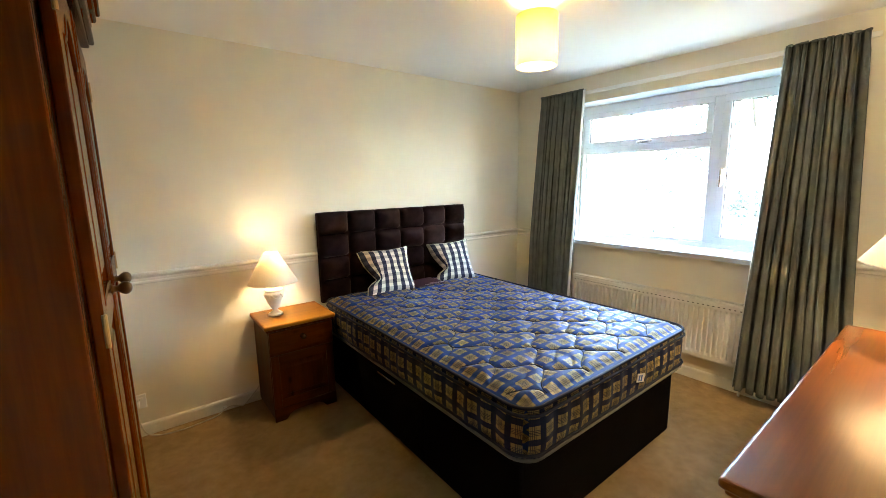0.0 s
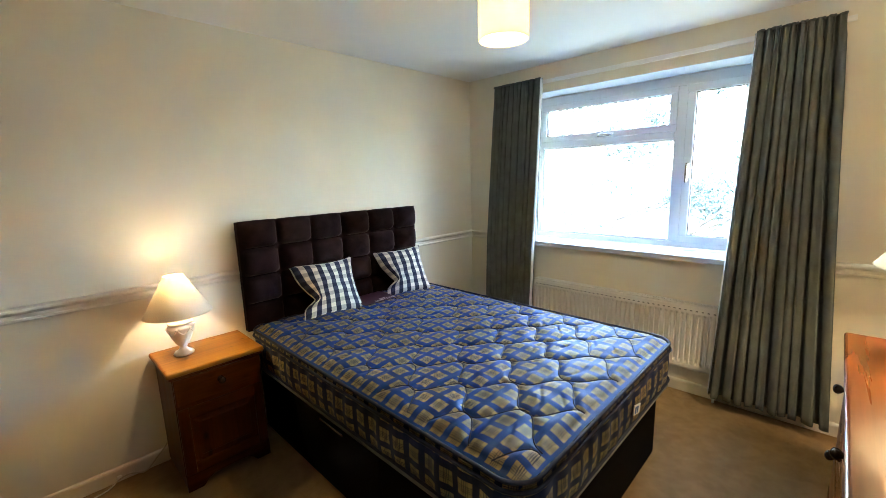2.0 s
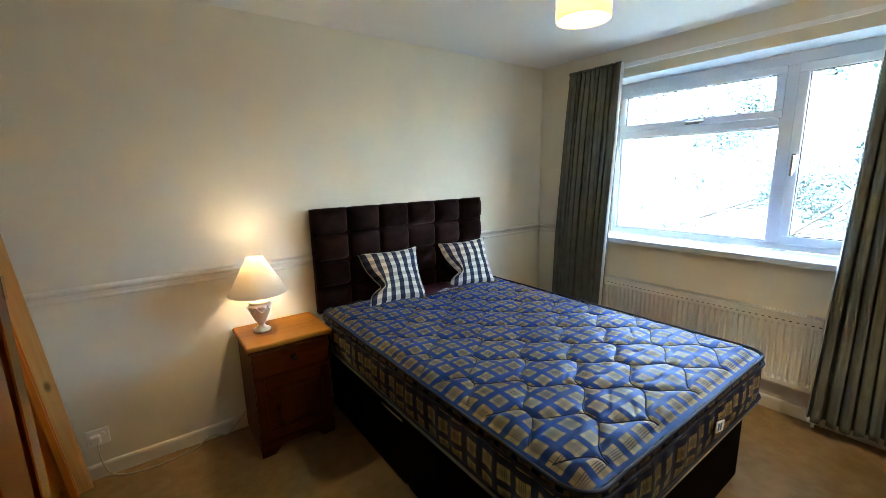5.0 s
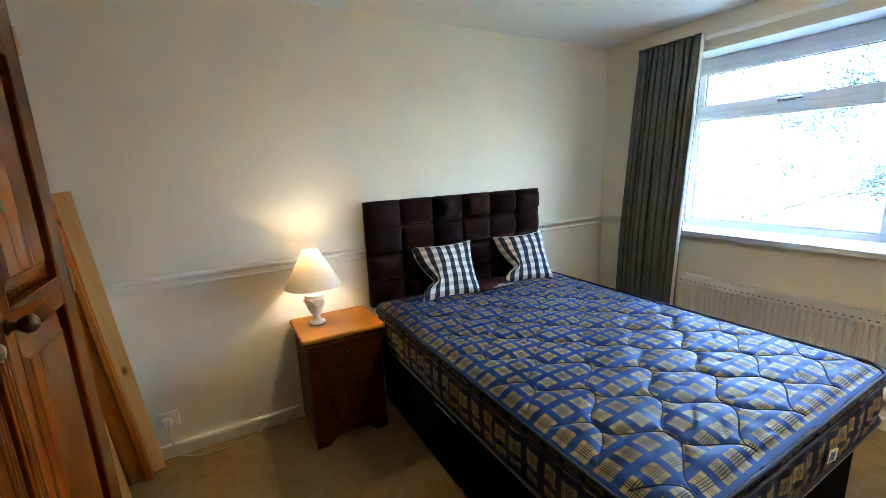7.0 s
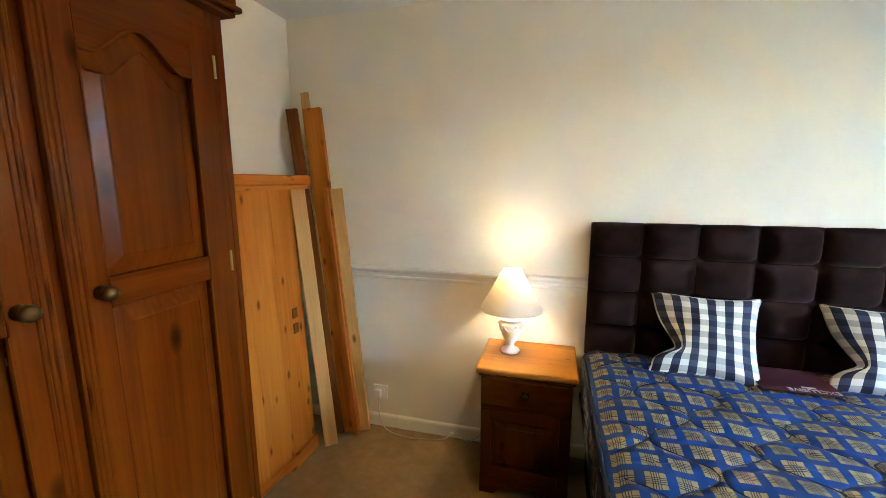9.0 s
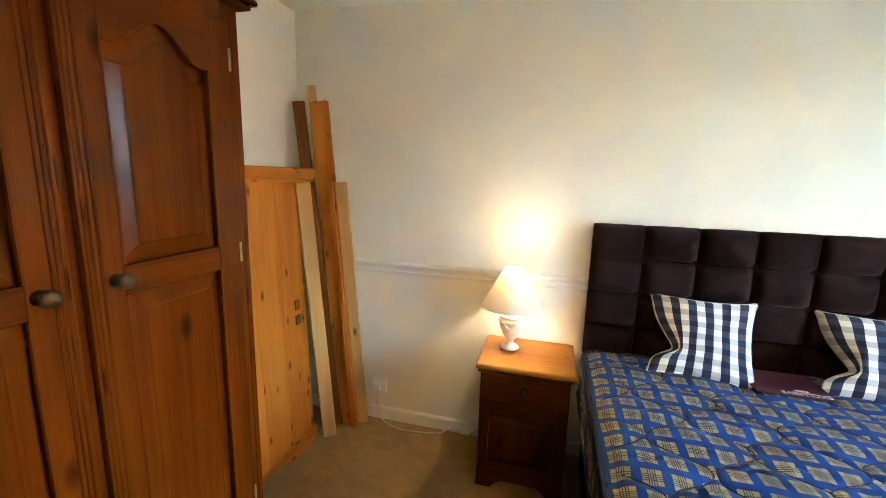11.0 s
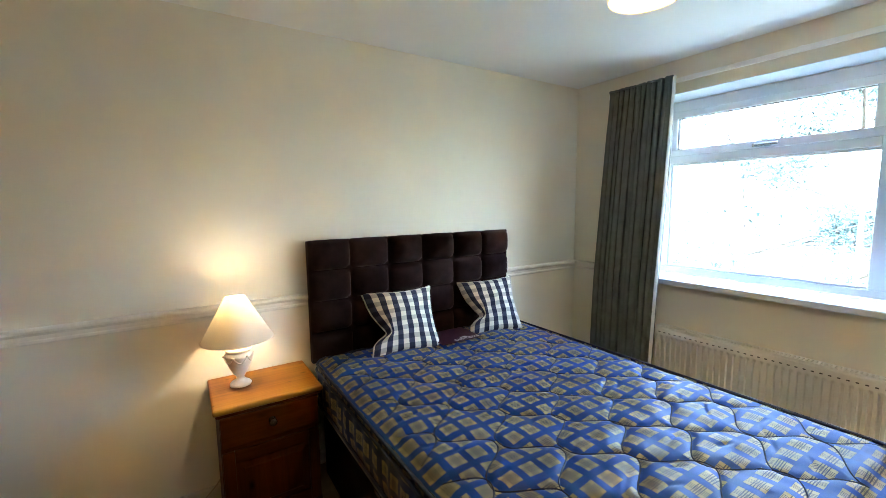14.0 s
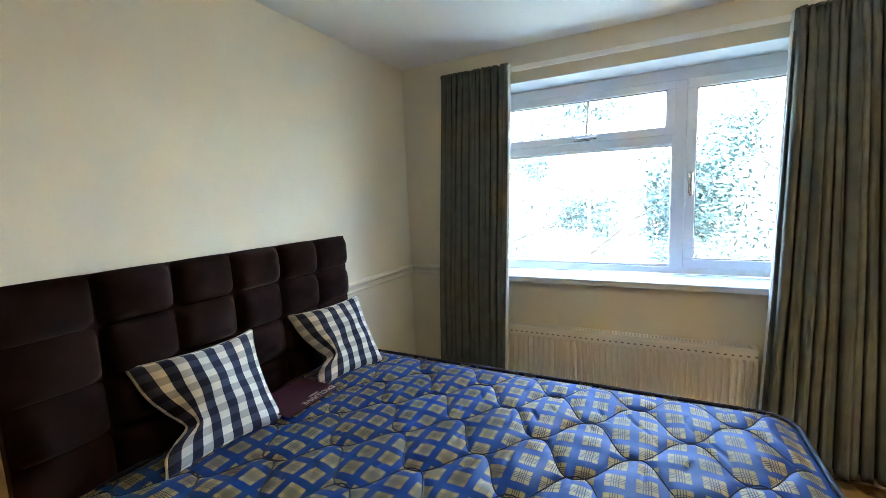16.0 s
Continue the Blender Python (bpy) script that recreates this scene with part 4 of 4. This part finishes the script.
# ---- wardrobe ----
def wardrobe():
    xf, y0, y1 = -3.307, -2.060, -1.051
    xb = XL + 0.012
    w = thing("wardrobe", (xf, y0, 0), "stained pine double wardrobe with arched panel doors and a moulded cornice", "wardrobe")
    W, D = y1 - y0, xf - xb
    H = 1.960
    part("side_panel", box(-D, 0, 0, 0.022, 0.09, H, 0.003), WARD[2], w)
    part("side_panel", box(-D, 0, W - 0.022, W, 0.09, H, 0.003), WARD[2], w)
    part("back_panel", box(-D, -D + 0.012, 0.022, W - 0.022, 0.09, H), WARD[2], w)
    part("top_panel", box(-D + 0.012, -0.002, 0.022, W - 0.022, H - 0.02, H - 0.002), WARD[1], w)
    part("floor_panel", box(-D + 0.012, -0.002, 0.022, W - 0.022, 0.12, 0.14), WARD[1], w)
    fn = lambda u, v, t: (t, u, v)
    part("plinth", prism(bracket_foot(W + 0.02, 0.13), lambda u, v, t: (t, u - 0.01, v), 0.0, 0.026, 0.006), WARD[1], w)
    for yy in (-0.01, W - 0.012):
        part("plinth_side", box(-D, 0.0, yy, yy + 0.022, 0.0, 0.13, 0.004), WARD[0], w)
    part("plinth_mould", box(-D, 0.022, -0.006, W + 0.006, 0.1305, 0.148, 0.006), WARD[1], w)
    # cornice: stacked mouldings that step outwards
    for k, (o, za, zb, bv) in enumerate(((0.022, 1.944, 1.958, 0.006), (0.036, 1.9585, 1.976, 0.007), (0.024, 1.9765, 2.012, 0.004), (0.036, 2.0125, 2.034, 0.008), (0.050, 2.0345, 2.060, 0.009), (0.062, 2.0605, 2.095, 0.008))):
        part("cornice", box(-D, 0.014 + o, -o, W + o, za, zb, bv, seg=3), WARD[1], w)
    st = 0.062
    part("face_stile", box(-0.020, 0.0, 0.0225, st, 0.149, 1.943, 0.002), WARD[2], w)
    part("face_stile", box(-0.020, 0.0, W - st, W - 0.0225, 0.149, 1.943, 0.002), WARD[2], w)
    part("face_rail", box(-0.020, 0.0, st, W - st, 1.889, 1.943, 0.002), WARD[1], w)
    part("face_rail", box(-0.020, 0.0, st, W - st, 0.149, 0.175, 0.002), WARD[1], w)
    mid = W / 2
    part("centre_post", box(-0.022, 0.0005, mid - 0.030, mid + 0.030, 0.175, 1.889, 0.002), WARD[2], w)
    za, zb = 0.178, 1.886
    for side in (0, 1):
        u0, u1 = (st + 0.002, mid - 0.012) if side == 0 else (mid + 0.012, W - st - 0.002)
        s = 0.078
        door = part("door", box(0.002, 0.022, u0, u0 + s, za, zb, 0.003), WARD[2], w)
        part("stile", box(0.002, 0.022, u1 - s, u1, za, zb, 0.003), WARD[2], door)
        a, b = u0 + s, u1 - s
        zl0, zl1, zu0, zu1 = za + 0.115, 1.200, 1.268, 1.745
        part("bottom_rail", box(0.002, 0.022, a, b, za, zl0, 0.003), WARD[1], door)
        part("lock_rail", box(0.002, 0.022, a, b, zl1, zu0, 0.003), WARD[1], door)

        def arch(t):
            g = min(1, max(0, (t - 0.16) / 0.68))
            return 0.068 * math.sin(math.pi * g) ** 1.15

        curve = [(a + (b - a) * k / 24, zu1 + arch(k / 24)) for k in range(25)]
        poly = curve + [(b, zb), (a, zb)]
        part("arched_rail", prism(poly, fn, 0.002, 0.0218), WARD[1], door)
        low = [(a, zl0), (b, zl0), (b, zl1), (a, zl1)]
        part("lower_panel", raised(low, fn, 0.002, 0.019, 0.042), WARD[2], door)
        up = [(a, zu0), (b, zu0)] + curve[::-1]
        part("upper_panel", raised(up, fn, 0.002, 0.019, 0.042), WARD[2], door)
        for (zz0, zz1) in ((zl0, zl1),):
            part("bead", tube([(0.020, a, zz0), (0.020, a, zz1)], 0.004, 6), WARD[2], door)
            part("bead", tube([(0.020, b, zz0), (0.020, b, zz1)], 0.004, 6), WARD[2], door)
        part("bead", tube([(0.020, p, q) for p, q in curve[::3]], 0.005, 6), WARD[1], door, smooth=True)
        part("bead", tube([(0.020, a, zu0), (0.020, a, zu1)], 0.004, 6), WARD[2], door)
        part("bead", tube([(0.020, b, zu0), (0.020, b, zu1)], 0.004, 6), WARD[2], door)
        inner = u1 if side == 0 else u0
        for k in range(3):
            yy = inner + (0.010 + 0.011 * k) * (-1 if side == 0 else 1)
            part("reed", tube([(0.021, yy, za + 0.004), (0.021, yy, zb - 0.004)], 0.0048, 6), WARD[2], door, smooth=True)
        outer = u0 if side == 0 else u1
        for zh in (0.40, 1.240, 1.790):
            part("hinge", lathe([(0.0, -0.030), (0.0042, -0.030), (0.0042, 0.030), (0.0, 0.030)], 10, 0.022, outer, zh), HINGE, door, "slim bright hinge")
        ky = inner + (0.058 if side else -0.058)
        knob(door, 0.022, ky, 1.240, "x", 0.017, BRASS)


wardrobe()


# ---- dismantled bed parts leaning in the corner ----
def plank(name, foot, top, width, thick, mats, label, turn=0.0, bevel=0.004):
    """A board from the floor to its top end; width lies along the given turn (degrees from x)."""
    f, t = Vector(foot), Vector(top)
    d = t - f
    L = d.length
    zax = d.normalized()
    side = Vector((math.cos(radians(turn)), math.sin(radians(turn)), 0))
    side = (side - zax * side.dot(zax)).normalized()
    nrm = zax.cross(side)
    m = Matrix((side, nrm, zax)).transposed().to_4x4()
    ob = new(name, finish(box(-width / 2, width / 2, -thick / 2, thick / 2, 0.0, L, bevel), name, mats[2]))
    low = min((m @ Vector((sx * width / 2, sy * thick / 2, 0))).z for sx in (-1, 1) for sy in (-1, 1))
    ob.matrix_basis = Matrix.Translation(f + Vector((0, 0, -low + 0.001))) @ m
    return tagged(ob, label, "plank", "dismantled bed parts")


# wide end panel leaning on the west wall, between wardrobe and corner
def end_panel():
    p = new("bed_end_panel")
    p.empty_display_size = 0.05
    lean = math.degrees(math.atan2(0.055, 1.44))
    p.matrix_basis = pose(-3.590, -0.68, 0.0, 0, -lean, 0)
    tagged(p, "honey pine bed end panel leaning on the wall", "bed end", "dismantled bed parts")
    for k in range(4):
        y0 = -0.345 + k * 0.184
        part("board", box(-0.020, 0.0, y0, y0 + 0.1835, 0.075, 1.437, 0.0015), HONEY[2], p)
    part("top_rail", box(-0.034, 0.020, -0.40, 0.535, 1.455, 1.507, 0.010, seg=3), HONEY[1], p, "rounded brown top rail")
    part("rail_bead", box(-0.024, 0.010, -0.39, 0.525, 1.436, 1.4555, 0.005), HONEY[1], p)
    pts = [(-0.345, 0.0), (-0.20, 0.0)] + [(-0.20 + 0.40 * k / 10, 0.055 * math.sin(math.pi * k / 10)) for k in range(1, 10)] + [(0.20, 0.0), (0.400, 0.0), (0.400, 0.075), (0.388, 0.075), (-0.345, 0.075)]
    part("bottom_rail", prism(pts, lambda u, v, t: (t, u, v), -0.022, 0.016, 0.004), HONEY[1], p)
    for z in (0.70, 0.78):
        part("slot_block", box(0.0005, 0.009, 0.290, 0.328, z, z + 0.052, 0.003), BROWN[2], p, "brown slot block")


end_panel()
plank("pale_plank", (-3.508, -0.262, 0), (-3.617, -0.287, 1.432), 0.072, 0.020, PALE, "pale unfinished pine slat leaning in the corner", 35)
plank("brown_plank", (-3.520, -0.150, 0), (-3.752, -0.100, 1.858), 0.062, 0.026, BROWN, "dark brown pine rail leaning in the corner", 18)
plank("bed_post", (-3.455, -0.115, 0), (-3.655, -0.055, 1.862), 0.100, 0.034, HONEYP, "thick honey pine bed rail with knots, leaning on the wall", 10)
plank("thin_batten", (-3.560, -0.070, 0), (-3.716, -0.026, 1.958), 0.044, 0.018, PALE, "thin pale batten behind the other timbers", 8)
plank("grooved_rail", (-3.418, -0.135, 0), (-3.580, -0.080, 1.432), 0.026, 0.034, HONEYP, "narrow grooved pine rail leaning on the wall", 10)
plank("pale_plank", (-3.388, -0.085, 0), (-3.530, -0.050, 1.430), 0.066, 0.020, PALE, "short pale pine plank leaning on the wall", 8)


# ---- chest of drawers ----
def chest():
    x0, x1, yf, yb = -2.232, -0.660, -2.617, YB + 0.035
    c = thing("chest_of_drawers", (x0, yf, 0), "polished reddish pine chest of drawers with dark turned knobs", "chest of drawers")
    W, D = x1 - x0, yf - yb
    part("top", box(0, W, -D, 0, 0.784, 0.812, 0.010, seg=3), CHEST[0], c, "polished worn pine top")
    part("top_mould", box(0.012, W - 0.012, -D, -0.012, 0.768, 0.7845, 0.006), CHEST[0], c)
    a, b, f = 0.026, W - 0.026, -0.030
    part("side_panel", box(a, a + 0.022, -D, f, 0.03, 0.769, 0.003), CHEST[2], c)
    part("side_panel", box(b - 0.022, b, -D, f, 0.03, 0.769, 0.003), CHEST[2], c)
    part("back_panel", box(a + 0.022, b - 0.022, -D, -D + 0.012, 0.05, 0.769), CHEST[2], c)
    part("inner_frame", box(a + 0.022, b - 0.022, -D + 0.012, f - 0.03, 0.09, 0.76), CHEST[0], c)
    part("plinth", prism(bracket_foot(b - a, 0.10), lambda u, v, t: (a + u, f + t, v), -0.02, 0.008, 0.004), CHEST[0], c)
    rows = ((0.575, 0.762, 3), (0.345, 0.567, 2), (0.108, 0.337, 2))
    for z0, z1, n in rows:
        part("rail", box(a + 0.022, b - 0.022, f - 0.028, f - 0.004, z0 - 0.010, z0 + 0.001, 0.001), CHEST[0], c)
        w = (b - a - 0.044) / n
        for k in range(n):
            u0, u1 = a + 0.022 + k * w + 0.004, a + 0.022 + (k + 1) * w - 0.004
            dr = part("drawer", box(u0, u1, f - 0.026, f + 0.006, z0 + 0.003, z1 - 0.003, 0.006), CHEST[0], c)
            knob(dr, (u0 + u1) / 2, f + 0.006, (z0 + z1) / 2, "y", 0.018, DARKKNOB)


chest()


def pottery_lamp():
    c = thing("table_lamp", (-0.950, -2.875, 0.812), "copper-glazed pottery lamp with a lit cream shade, on the chest", "table lamp")
    prof = [(0.0, 0.0), (0.056, 0.0), (0.060, 0.006), (0.070, 0.040), (0.090, 0.095), (0.106, 0.155), (0.113, 0.205), (0.112, 0.240), (0.102, 0.275), (0.080, 0.302), (0.054, 0.316), (0.041, 0.321), (0.041, 0.334), (0.034, 0.338), (0.0, 0.339)]
    part("pottery_body", lathe(prof, 48), TERRA, c, smooth=True)
    part("lamp_holder", lathe([(0.0, 0.333), (0.015, 0.333), (0.015, 0.390), (0.018, 0.392), (0.018, 0.410), (0.0, 0.412)], 16), PLASTIC, c)
    part("shade", shell([(0.222, 0.348), (0.220, 0.353), (0.080, 0.573), (0.079, 0.576)], 0.002), SHADE, c, "cream conical shade, lit from inside", smooth=True)
    part("shade_trim", tube([(0.2218 * math.cos(2 * math.pi * k / 28), 0.2218 * math.sin(2 * math.pi * k / 28), 0.349) for k in range(28)], 0.0025, 6, closed=True), SHADE, c, smooth=True)
    for k in range(3):
        a = 2 * math.pi * k / 3
        part("shade_spoke", tube([(0.017 * math.cos(a), 0.017 * math.sin(a), 0.402), (0.066 * math.cos(a), 0.066 * math.sin(a), 0.53), (0.079 * math.cos(a), 0.079 * math.sin(a), 0.572)], 0.0014, 5), CHROME, c)


pottery_lamp()
cord = thing("trailing_flex", (-0.950, -2.875, 0.812), "dark flex running back over the chest top", "cable")
part("cord", tube([(0.0, -0.055, 0.006), (-0.02, -0.10, 0.004), (-0.06, -0.15, 0.004), (-0.12, -0.19, 0.004), (-0.16, -0.215, 0.0), (-0.17, -0.225, -0.05), (-0.17, -0.225, -0.4)], 0.003, 7), BLACKCABLE, cord, smooth=True)


# ---- ceiling pendant ----
def pendant():
    c = thing("ceiling_light", (-1.560, -1.505, ZC), "yellow drum pendant light, lit, hanging from the ceiling", "ceiling light")
    part("ceiling_rose", lathe([(0.0, -0.022), (0.030, -0.022), (0.042, -0.010), (0.045, 0.0), (0.0, 0.0)], 24), PLASTIC, c, smooth=True)
    part("flex", tube([(0, 0, -0.02), (0, 0, -0.08), (0, 0, -0.15)], 0.003, 6), PLASTIC, c)
    part("lamp_holder", lathe([(0.0, -0.20), (0.018, -0.20), (0.018, -0.15), (0.008, -0.13), (0.0, -0.129)], 16), PLASTIC, c)
    part("shade", shell([(0.100, -0.313), (0.100, -0.308), (0.100, -0.085), (0.100, -0.080)], 0.002), SHADE_YELLOW, c, "yellow fabric drum shade, glowing", smooth=True)
    for k in range(3):
        a = 2 * math.pi * k / 3
        part("shade_spoke", tube([(0.018 * math.cos(a), 0.018 * math.sin(a), -0.16), (0.06 * math.cos(a), 0.06 * math.sin(a), -0.13), (0.099 * math.cos(a), 0.099 * math.sin(a), -0.10)], 0.0014, 5), CHROME, c)


pendant()


# ---- outdoors, seen through the window ----
GZ = -2.75
LEAF = plain("leaf_green", (0.031, 0.060, 0.053), 0.55, vary=0.4, scale=3, grain=30)
BARK = plain("grey_bark", (0.075, 0.070, 0.062), 0.9, vary=0.3, scale=8, grain=40, relief=0.6, depth=0.01)
GRASS = plain("lawn_grass", (0.115, 0.130, 0.082), 0.9, vary=0.35, scale=1.5, grain=40, relief=0.5, depth=0.02)
BRICKS = plain("pale_brick_wall", (0.36, 0.27, 0.21), 0.9, vary=0.2, scale=2, grain=30)
TILES = plain("brown_roof_tiles", (0.17, 0.11, 0.09), 0.85, vary=0.25, scale=2, grain=25)
DARKGLASS = plain("dark_window_glass", (0.06, 0.07, 0.08), 0.15, vary=0.1)

structure("ground", box(T + 0.05, 400, -400, 400, GZ - 0.3, GZ), GRASS, "lawn and gardens outside")


def limb(bm, a, b, ra, rb, seg=7):
    d = (b - a).normalized()
    up = Vector((0, 0, 1)) if abs(d.z) < 0.9 else Vector((1, 0, 0))
    s = d.cross(up).normalized()
    u = s.cross(d)
    r0 = [bm.verts.new(a + ra * (s * math.cos(2 * math.pi * k / seg) + u * math.sin(2 * math.pi * k / seg))) for k in range(seg)]
    r1 = [bm.verts.new(b + rb * (s * math.cos(2 * math.pi * k / seg) + u * math.sin(2 * math.pi * k / seg))) for k in range(seg)]
    for k in range(seg):
        bm.faces.new((r0[k], r0[(k + 1) % seg], r1[(k + 1) % seg], r1[k]))


def tree(x, y, height, spread, seed, leaves, label):
    t = thing("tree", (x, y, GZ), label, "tree", "garden trees")
    rnd = random.Random(seed)
    bm = bmesh.new()
    tips = []
    p = Vector((0, 0, 0))
    trunk = [p]
    for k in range(5):
        p = p + Vector((rnd.uniform(-0.12, 0.12), rnd.uniform(-0.12, 0.12), height * 0.15))
        trunk.append(p)
    r = 0.024 * height / 2.2
    for k in range(5):
        limb(bm, trunk[k], trunk[k + 1], r * (1 - 0.15 * k), r * (1 - 0.15 * (k + 1)), 9)
    part("trunk", bm, BARK, t, smooth=True)
    bm = bmesh.new()

    def grow(a, d, length, rad, depth):
        b = a + d * length
        limb(bm, a, b, rad, rad * 0.6, 6)
        if depth == 0:
            tips.append((a, b))
            return
        if depth < 3:
            tips.append((a, b))
        for _ in range(3 if depth > 1 else 2):
            nd = (d + Vector((rnd.uniform(-1, 1), rnd.uniform(-1, 1), rnd.uniform(-0.5, 0.6))) * 0.75).normalized()
            grow(a + d * length * rnd.uniform(0.55, 1.0), nd, length * rnd.uniform(0.55, 0.78), rad * 0.55, depth - 1)

    for k in range(9):
        base = trunk[1 + k % 5] if k < 8 else trunk[5]
        a = 2 * math.pi * k * 0.382
        d = Vector((math.cos(a), math.sin(a), rnd.uniform(0.15, 0.9))).normalized()
        grow(base, d, spread * rnd.uniform(0.42, 0.62), r * 0.36, 3)
    part("branches", bm, BARK, t, smooth=True)
    verts, faces = [], []
    for _ in range(leaves):
        a, b = rnd.choice(tips)
        q = a.lerp(b, rnd.uniform(0.2, 1.15)) + Vector((rnd.gauss(0, 0.20), rnd.gauss(0, 0.20), rnd.gauss(-0.03, 0.18)))
        u = Vector((rnd.gauss(0, 1), rnd.gauss(0, 1), rnd.gauss(0, 0.6))).normalized()
        v = u.orthogonal().normalized()
        s = rnd.uniform(0.030, 0.062)
        n = len(verts)
        verts += [q - u * s, q + v * s * 0.45, q + u * s, q - v * s * 0.45]
        faces.append((n, n + 1, n + 2, n + 3))
    from_arrays("crown", verts, faces, LEAF, t, smooth=False)


tree(5.4, -0.6, 6.8, 2.9, 11, 30000, "leafy garden tree with slender grey branches")
tree(6.4, -4.2, 6.4, 2.7, 23, 16000, "leafy garden tree beside the house opposite")
tree(8.2, 1.9, 6.6, 2.8, 31, 16000, "leafy garden tree at the end of the lawn")


def house(x, y):
    h = thing("house", (x, y, GZ), "pale brick house across the gardens, with tiled roof", "house")
    part("wall", box(0, 7, -5.5, 5.5, 0, 4.35), BRICKS, h)
    prof = [(-0.4, 4.25), (3.5, 6.6), (7.4, 4.25)]
    bm = bmesh.new()
    a = [bm.verts.new((px, -5.8, pz)) for px, pz in prof]
    b = [bm.verts.new((px, 5.8, pz)) for px, pz in prof]
    for i in range(3):
        j = (i + 1) % 3
        bm.faces.new((a[i], a[j], b[j], b[i]))
    bm.faces.new(a)
    bm.faces.new(b[::-1])
    part("roof", bm, TILES, h)
    for z, tall in ((1.5, 0.95), (3.3, 0.85)):
        for yy in (-3.6, 0.0, 3.6):
            win = part("window", box(-0.03, 0.0, yy - 0.8, yy + 0.8, z, z + tall, 0.01), UPVC, h)
            for k in (-0.52, 0.0, 0.52):
                part("pane", box(-0.045, -0.031, yy + k - 0.22, yy + k + 0.22, z + 0.07, z + tall - 0.07), DARKGLASS, win)


house(18.0, -5.75)
